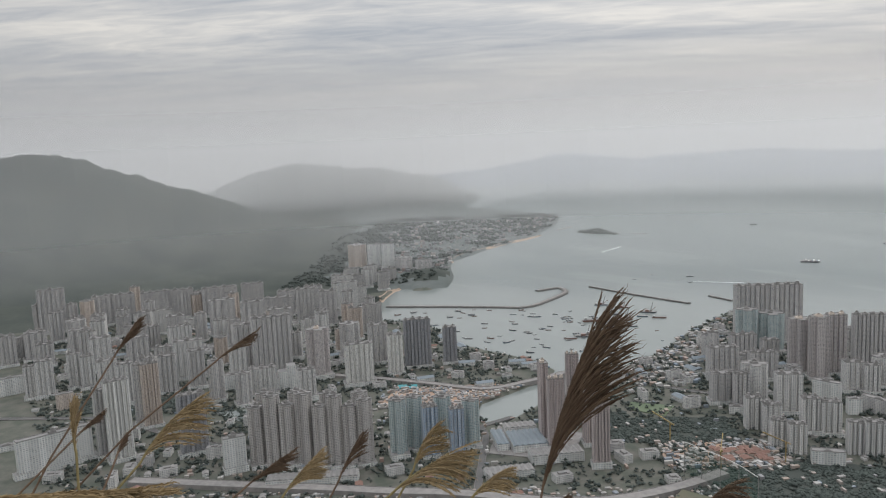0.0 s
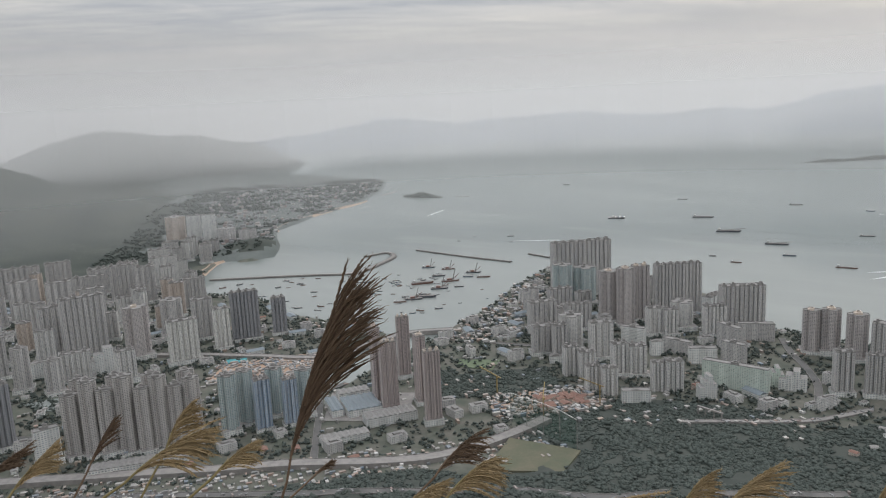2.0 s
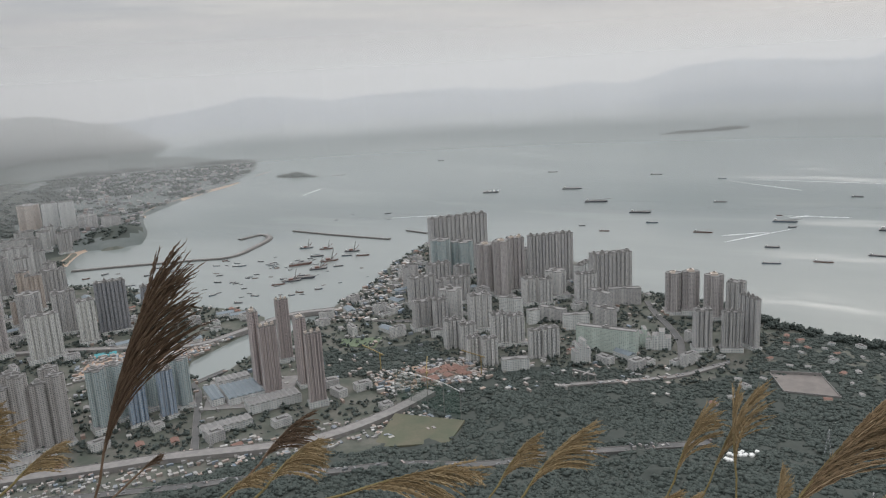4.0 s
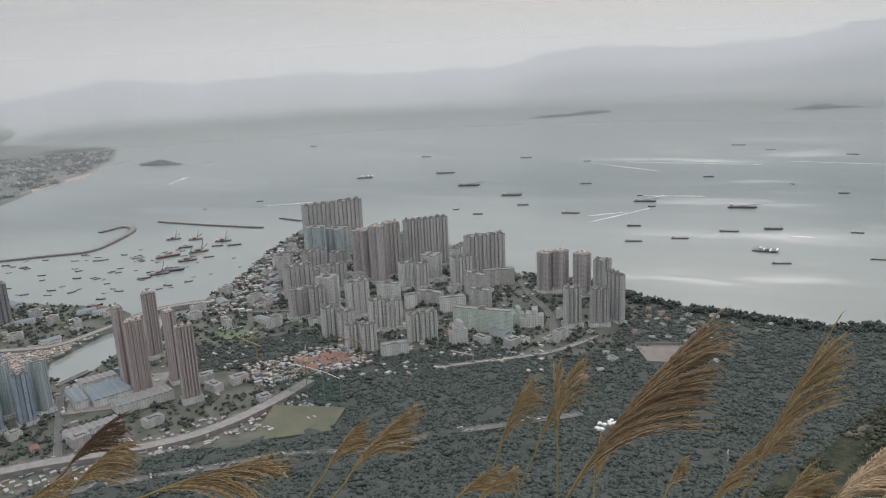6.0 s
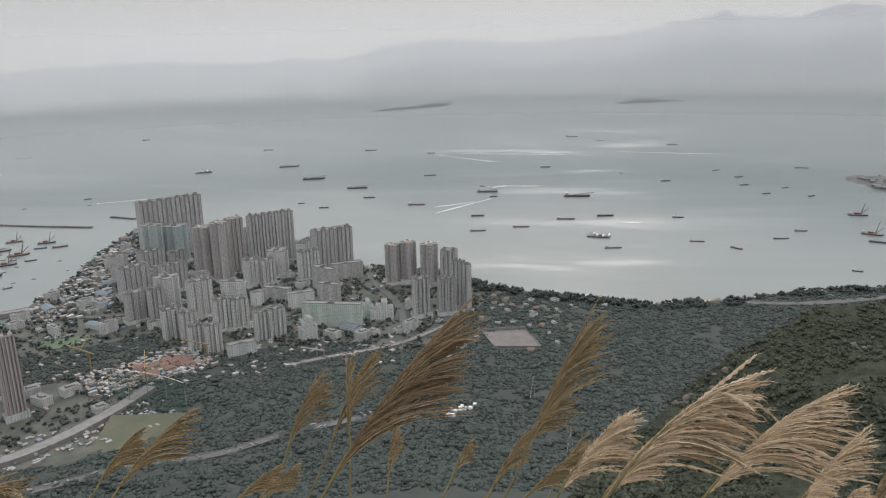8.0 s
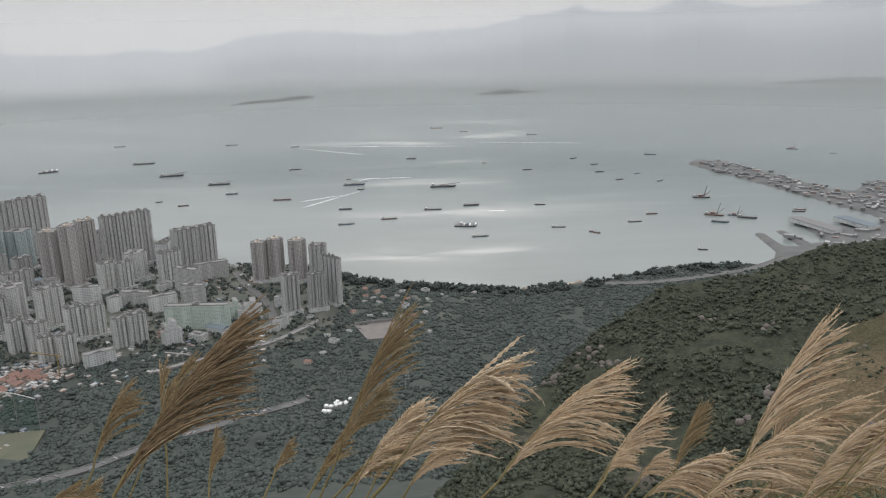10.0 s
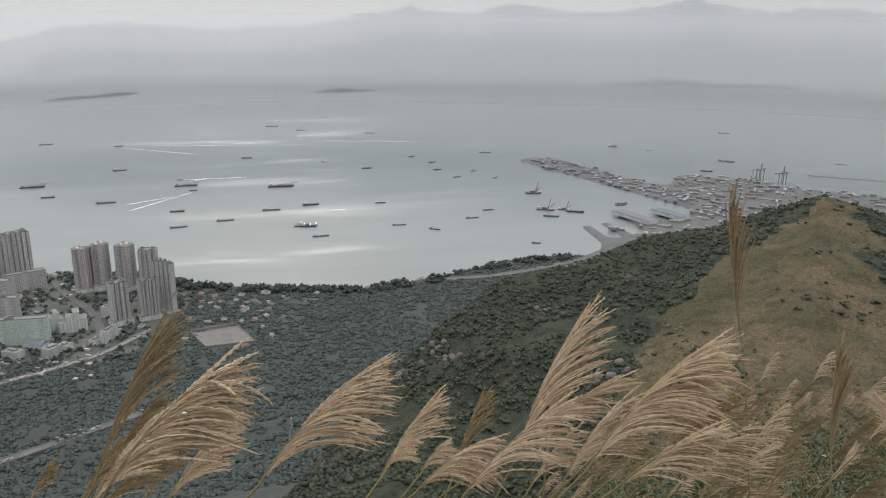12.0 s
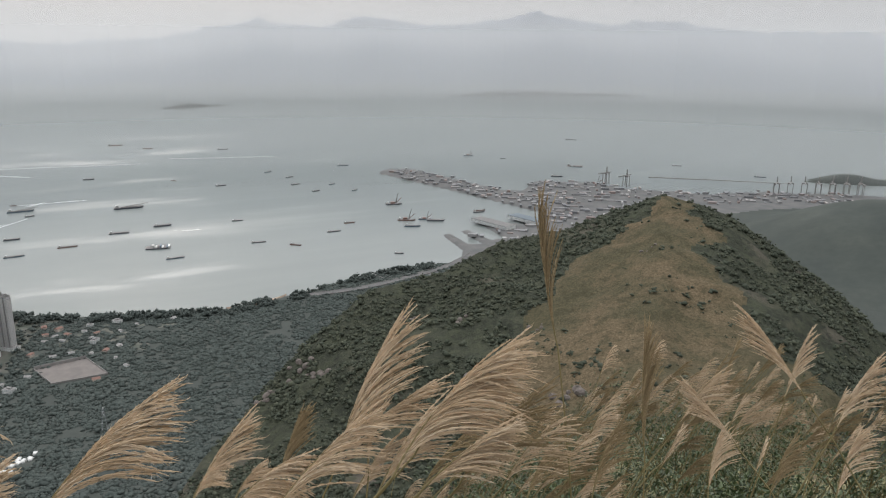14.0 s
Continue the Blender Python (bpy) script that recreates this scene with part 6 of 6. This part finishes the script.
def blade(root, side, ln, w, g):
    """A long arching grass leaf with a folded middle rib."""
    t = np.linspace(0, 1, 7)[:, None]
    side = np.asarray(side, float)
    p = root + np.array((0, 0, 1.0)) * ln * (0.85 * t - 0.55 * t ** 2.3) + side * ln * t ** 1.5
    tan = np.gradient(p, axis=0)
    a = np.cross(tan, (side[1] + 0.01, -side[0], 0.2))
    a = np.cross(tan, (0, 0, 1.0)) if np.linalg.norm(a) < 1e-6 else np.cross(tan, np.cross(a, tan) * 0 + (0, 0, 1.0))
    a /= np.linalg.norm(a, axis=1, keepdims=True) + 1e-9
    ww = w * np.minimum(1, 4 * (1.02 - t)) * 0.5
    v = np.concatenate([p - a * ww, p + np.array((0, 0, -0.25)) * ww, p + a * ww])
    f = [q for i in range(6) for q in ((i, i + 7, i + 8, i + 1), (i + 7, i + 14, i + 15, i + 8))]
    return v, f


# plumes close by: foot and tip of the head, lean of its strands, tone, strands
plume((-1.17, 1.54, 544.60), (-1.13, 1.62, 544.68), 0.12, 4, "dark", 12)
plume((-0.99, 1.62, 544.57), (-0.91, 1.70, 544.62), 0.14, 4, "dark", 12)
plume((-1.02, 1.14, 544.57), (-1.04, 1.18, 544.65), 0.10, 4, "gold", 14)
plume((-1.17, 1.39, 544.50), (-1.14, 1.45, 544.53), 0.12, 4, "dark", 10)
plume((-0.94, 1.17, 544.54), (-0.86, 1.27, 544.62), 0.50, 4, "gold", 22)
plume((-0.84, 0.68, 544.72), (-0.69, 0.78, 544.68), 0.35, 4, "gold", 34)
plume((-1.11, 1.41, 544.45), (-1.11, 1.46, 544.48), 0.12, 4, "dark", 10)
plume((-0.83, 1.29, 544.44), (-0.75, 1.37, 544.48), 0.14, 4, "dark", 16)
plume((-0.74, 1.22, 544.46), (-0.68, 1.29, 544.51), 0.30, 4, "gold", 20)
plume((-0.70, 1.43, 544.39), (-0.65, 1.50, 544.47), 0.16, 4, "dark", 12)
plume((-0.55, 1.37, 544.44), (-0.50, 1.43, 544.51), 0.40, 4, "gold", 22)
plume((-0.56, 1.16, 544.49), (-0.42, 1.23, 544.54), 0.40, 4, "gold", 20)
plume((-0.34, 1.21, 544.44), (-0.19, 1.34, 544.77), 0.20, -5, "dark", 60)
plume((-0.44, 1.17, 544.48), (-0.37, 1.22, 544.51), 0.40, 4, "gold", 18)
plume((-0.11, 1.23, 544.41), (-0.01, 1.28, 544.46), 0.40, -13, "dark", 18)
plume((-0.11, 1.13, 544.42), (0.00, 1.17, 544.47), 0.45, -13, "gold", 26)
plume((-0.17, 1.13, 544.42), (-0.09, 1.16, 544.44), 0.30, -13, "gold", 16)
plume((-0.02, 0.93, 544.50), (0.16, 0.90, 544.51), 0.20, -13, "gold", 24)
plume((0.28, 1.20, 544.30), (0.38, 1.23, 544.37), 0.30, -13, "gold", 18)
plume((0.59, 1.14, 544.27), (0.70, 1.17, 544.40), 0.30, -13, "gold", 22)
plume((0.73, 1.15, 544.24), (0.79, 1.23, 544.39), 0.12, -13, "gold", 16)
plume((-0.31, 1.42, 544.34), (-0.27, 1.46, 544.35), 0.20, -13, "dark", 12)
plume((0.28, 1.09, 544.34), (0.43, 1.12, 544.43), 0.30, -30, "gold", 26)
plume((0.43, 1.01, 544.30), (0.53, 1.02, 544.33), 0.30, -30, "gold", 18)
plume((0.44, 0.72, 544.46), (0.66, 0.68, 544.67), 0.21, -32, "brown", 46)
plume((0.71, 1.20, 544.21), (0.87, 1.24, 544.39), 0.14, -30, "gold", 18)
plume((0.78, 1.10, 544.15), (0.85, 1.16, 544.24), 0.14, -30, "gold", 14)
plume((0.83, 0.96, 544.21), (0.90, 0.98, 544.26), 0.20, -30, "gold", 14)
plume((0.85, 0.80, 544.30), (1.04, 0.78, 544.56), 0.15, -32, "gold", 26)
plume((0.81, 0.75, 544.28), (0.94, 0.70, 544.36), 0.22, -30, "gold", 20)
plume((0.595, 0.406, 544.55), (0.731, 0.326, 544.68), 0.42, -35, "pale", 44)
plume((0.46, 0.99, 544.30), (0.55, 1.00, 544.33), 0.30, -35, "gold", 18)
plume((0.87, 0.90, 544.19), (0.99, 0.91, 544.28), 0.20, -54, "gold", 18)
plume((0.95, 0.83, 544.18), (1.07, 0.84, 544.27), 0.20, -54, "gold", 18)
plume((0.88, 0.48, 544.38), (1.08, 0.38, 544.53), 0.34, -54, "pale", 42)
plume((0.82, 0.61, 544.33), (0.95, 0.57, 544.44), 0.25, -35, "pale", 26)
plume((0.67, 0.55, 544.44), (0.79, 0.52, 544.54), 0.28, -35, "pale", 32)
plume((0.95, 0.92, 544.22), (1.10, 0.90, 544.34), 0.20, -35, "gold", 20)
plume((1.23, 0.52, 544.18), (1.39, 0.46, 544.33), 0.20, -54, "pale", 24)
plume((1.18, 0.41, 544.22), (1.32, 0.30, 544.30), 0.45, -54, "pale", 30)
plume((1.54, 0.31, 544.12), (1.67, 0.34, 544.32), 0.16, -54, "pale", 22)
plume((1.42, 0.16, 544.26), (1.59, -0.02, 544.47), 0.40, -54, "pale", 44)
plume((1.23, 0.08, 544.31), (1.34, -0.07, 544.42), 0.35, -54, "pale", 34)
plume((1.49, 0.33, 544.07), (1.63, 0.26, 544.19), 0.35, -54, "pale", 24)
plume((1.18, 0.32, 544.24), (1.37, 0.18, 544.39), 0.30, -63, "pale", 30)
plume((1.25, 0.13, 544.32), (1.43, -0.04, 544.52), 0.40, -63, "pale", 44)
plume((1.22, 0.50, 544.21), (1.31, 0.49, 544.25), 0.50, -71, "pale", 20)
plume((1.33, 0.49, 544.15), (1.42, 0.47, 544.19), 0.50, -71, "pale", 18)
plume((1.45, 0.48, 544.09), (1.59, 0.47, 544.24), 0.14, -71, "gold", 22)
plume((1.44, 0.34, 544.17), (1.68, 0.26, 544.47), 0.20, -71, "pale", 34)
plume((1.46, 0.35, 544.19), (1.65, 0.17, 544.32), 0.16, -71, "pale", 26)
plume((1.38, 0.22, 544.18), (1.55, 0.13, 544.34), 0.30, -71, "pale", 32)
plume((2.06, 0.02, 544.24), (2.20, 0.12, 544.66), 0.05, -71, "gold", 20)
plume((2.16, -0.21, 543.92), (2.35, -0.18, 544.26), 0.06, -71, "gold", 24)
plume((2.27, -0.45, 543.93), (2.39, -0.26, 544.08), -0.15, -71, "pale", 22)
plume((2.33, -0.60, 544.08), (2.47, -0.40, 544.29), -0.16, -71, "pale", 24)
plume((2.60, -0.58, 543.94), (2.73, -0.65, 544.16), 0.14, -71, "pale", 20)
plume((2.19, -0.65, 544.05), (2.31, -0.77, 544.26), 0.25, -71, "pale", 26)
plume((2.56, -0.28, 543.82), (2.70, -0.43, 544.01), 0.30, -71, "pale", 22)
plume((2.24, 0.25, 543.80), (2.40, 0.08, 543.91), 0.40, -71, "gold", 20)
plume((2.42, -0.05, 543.61), (2.61, -0.12, 543.82), 0.30, -71, "gold", 20)
plume((1.96, 0.36, 543.80), (2.15, 0.23, 543.96), 0.40, -71, "gold", 22)
plume((2.04, 0.08, 543.80), (2.20, -0.00, 543.95), 0.40, -71, "gold", 22)
plume((2.46, -0.39, 543.66), (2.63, -0.43, 543.85), 0.30, -71, "pale", 20)
plume((2.29, -0.70, 543.82), (2.43, -0.78, 544.01), 0.30, -71, "pale", 22)
plume((2.64, -0.58, 543.58), (2.79, -0.67, 543.77), 0.30, -71, "gold", 20)

# the stand of silvergrass further down the shoulder, copied from a few plants
PATTERN = []
for i in range(7):
    g = np.random.default_rng(500 + i)
    lean = g.uniform(0.18, 0.45)
    h = g.uniform(1.15, 1.5)
    gx, gy = 1.5 + i * 0.35, 0.1
    gz = float(height(np.array([gx]), np.array([gy]))[0])
    yaw = -75.0
    right = np.array((math.cos(radians(yaw)), math.sin(radians(yaw))))
    ln = g.uniform(0.24, 0.34)
    foot = (gx, gy, gz + h)
    tip = (gx + right[0] * ln * 0.62, gy + right[1] * ln * 0.62, gz + h + ln * 0.78)
    PATTERN.append(plume(foot, tip, lean, yaw, "pale" if i % 3 else "gold", 13 + i, False))
rnd = random.Random(31)
spots = []
for k in range(230):
    a, r = radians(rnd.triangular(60, 116, 96)), rnd.triangular(2.4, 15, 4.5)
    spots.append((r * math.sin(a), r * math.cos(a)))
spots += [(r * math.sin(radians(a)), r * math.cos(radians(a))) for a, r in ((rnd.uniform(130, 330), rnd.uniform(2, 7)) for k in range(30))]
gz = height(np.array([p[0] for p in spots]), np.array([p[1] for p in spots]))
for k, ((x, y), z) in enumerate(zip(spots, gz.tolist())):
    low = (-0.3 if math.hypot(x, y) < 4 else -0.08) - (0.3 if math.degrees(math.atan2(x, y)) > 96 else 0)
    copy_thing(PATTERN[k % len(PATTERN)], pose(x, y, z + low, rnd.uniform(-5, 5), rnd.uniform(-8, 10), rnd.gauss(0, 24)))

# leaves of the grass, thick underfoot
g = np.random.default_rng(77)
az = np.radians(np.concatenate([g.uniform(52, 120, 7500), g.uniform(-35, 55, 1500), g.uniform(120, 325, 2500)]))
r = np.concatenate([g.uniform(1.5, 13, 7500) ** 1.0, g.uniform(0.9, 4, 1500), g.uniform(0.5, 6, 2500)])
bx, by = r * np.sin(az), r * np.cos(az)
bz = height(bx, by) - 0.03
vs, fs, k = [], [], 0
for x, y, z in zip(bx, by, bz):
    th = g.normal(-1.2, 1.3)
    v, f = blade(np.array((x, y, z)), np.array((math.cos(th), math.sin(th), 0)) * g.uniform(0.2, 0.7), g.uniform(0.45, 1.05), g.uniform(0.006, 0.013), g)
    vs.append(v)
    fs += [tuple(q + k for q in p) for p in f]
    k += len(v)
me = bpy.data.meshes.new("grass_leaves")
me.from_pydata(np.concatenate(vs).tolist(), [], fs)
me.materials.append(BLADE)
tagged(new("grass_leaves", me), "long green and straw-yellow grass leaves on the shoulder", "", "", "stuff")


def shrub(x, y, wide, tall, count, seed, up=0.0):
    """A leafy shrub: twigs from one root and many small leaves."""
    g = np.random.default_rng(seed)
    z = float(height(np.array([x]), np.array([y]))[0]) - 0.05 + up
    ob = thing("shrub", pose(x, y, z), "dark green leafy shrub among the silvergrass", "shrub", "lookout shrubs")
    ends = []
    vs, fs, k = [], [], 0
    for i in range(14):
        e = np.array((g.normal(0, wide * 0.45), g.normal(0, wide * 0.45), tall * g.uniform(0.5, 1.0)))
        t = np.linspace(0, 1, 6)[:, None]
        line = e * t + np.array((0, 0, tall * 0.2)) * np.sin(t * np.pi)
        v, f = tube(line, np.linspace(0.009, 0.003, 6), 5)
        vs.append(v)
        fs += [tuple(q + k for q in p) for p in f]
        k += len(v)
        ends.append(line)
    solid("branching", np.concatenate(vs), fs, STALK, ob)
    pts = np.concatenate([ln[2:] for ln in ends])
    c = pts[g.integers(0, len(pts), count)] + g.normal(0, wide * 0.14, (count, 3))
    d = g.normal(0, 1, (count, 3)) + (0, 0, 0.5)
    d /= np.linalg.norm(d, axis=1, keepdims=True)
    s = np.cross(d, g.normal(0, 1, (count, 3)))
    s /= np.linalg.norm(s, axis=1, keepdims=True)
    ln = g.uniform(0.025, 0.055, (count, 1))
    up3 = np.cross(d, s) * ln * 0.12
    v = np.stack([c, c + d * ln * 0.5 + s * ln * 0.24 + up3, c + d * ln, c + d * ln * 0.5 - s * ln * 0.24 + up3], 1).reshape(-1, 3)
    i = np.arange(count) * 4
    solid("foliage", v, np.concatenate([np.stack([i, i + 1, i + 2], 1), np.stack([i, i + 2, i + 3], 1)]).tolist(), LEAF, ob)
    return ob


for k, (a, r, wide, tall) in enumerate(((70, 3.2, 0.55, 0.75), (76, 3.6, 0.6, 0.8), (82, 4.4, 0.7, 0.9), (88, 6.0, 0.8, 1.1), (92, 7.5, 0.9, 1.3), (97, 8.0, 0.8, 1.1), (66, 2.6, 0.45, 0.7), (85, 3.4, 0.5, 0.6),
                                        (94, 4.2, 0.6, 0.7), (101, 5.0, 0.7, 0.8), (79, 6.5, 0.7, 1.0), (90, 10, 1.1, 1.5), (98, 12, 1.2, 1.6), (73, 2.7, 0.4, 0.6), (80, 2.9, 0.4, 0.6), (87, 3.0, 0.4, 0.6), (95, 3.3, 0.5, 0.6), (103, 4.0, 0.6, 0.7), (84, 5.2, 0.7, 0.9),
                                        (99, 6.2, 0.7, 0.8), (105, 7.0, 0.8, 0.9), (76, 8.0, 0.9, 1.2), (83, 9.0, 0.9, 1.2), (94, 9.5, 0.9, 1.2), (68, 4.2, 0.6, 0.9), (86, 2.5, 0.4, 0.9), (92, 2.6, 0.4, 0.9), (98, 2.7, 0.45, 0.85), (104, 3.0, 0.5, 0.8), (90, 3.3, 0.5, 0.95),
                                        (100, 3.8, 0.5, 0.95), (81, 3.6, 0.5, 1.0), (96, 5.2, 0.6, 1.1), (87, 4.6, 0.6, 1.1), (75, 4.6, 0.6, 1.0))):
    shrub(r * math.sin(radians(a)), r * math.cos(radians(a)), wide, tall, 1700, 900 + k)
shrub(-1.12, 1.07, 0.12, 1.66, 500, 950)
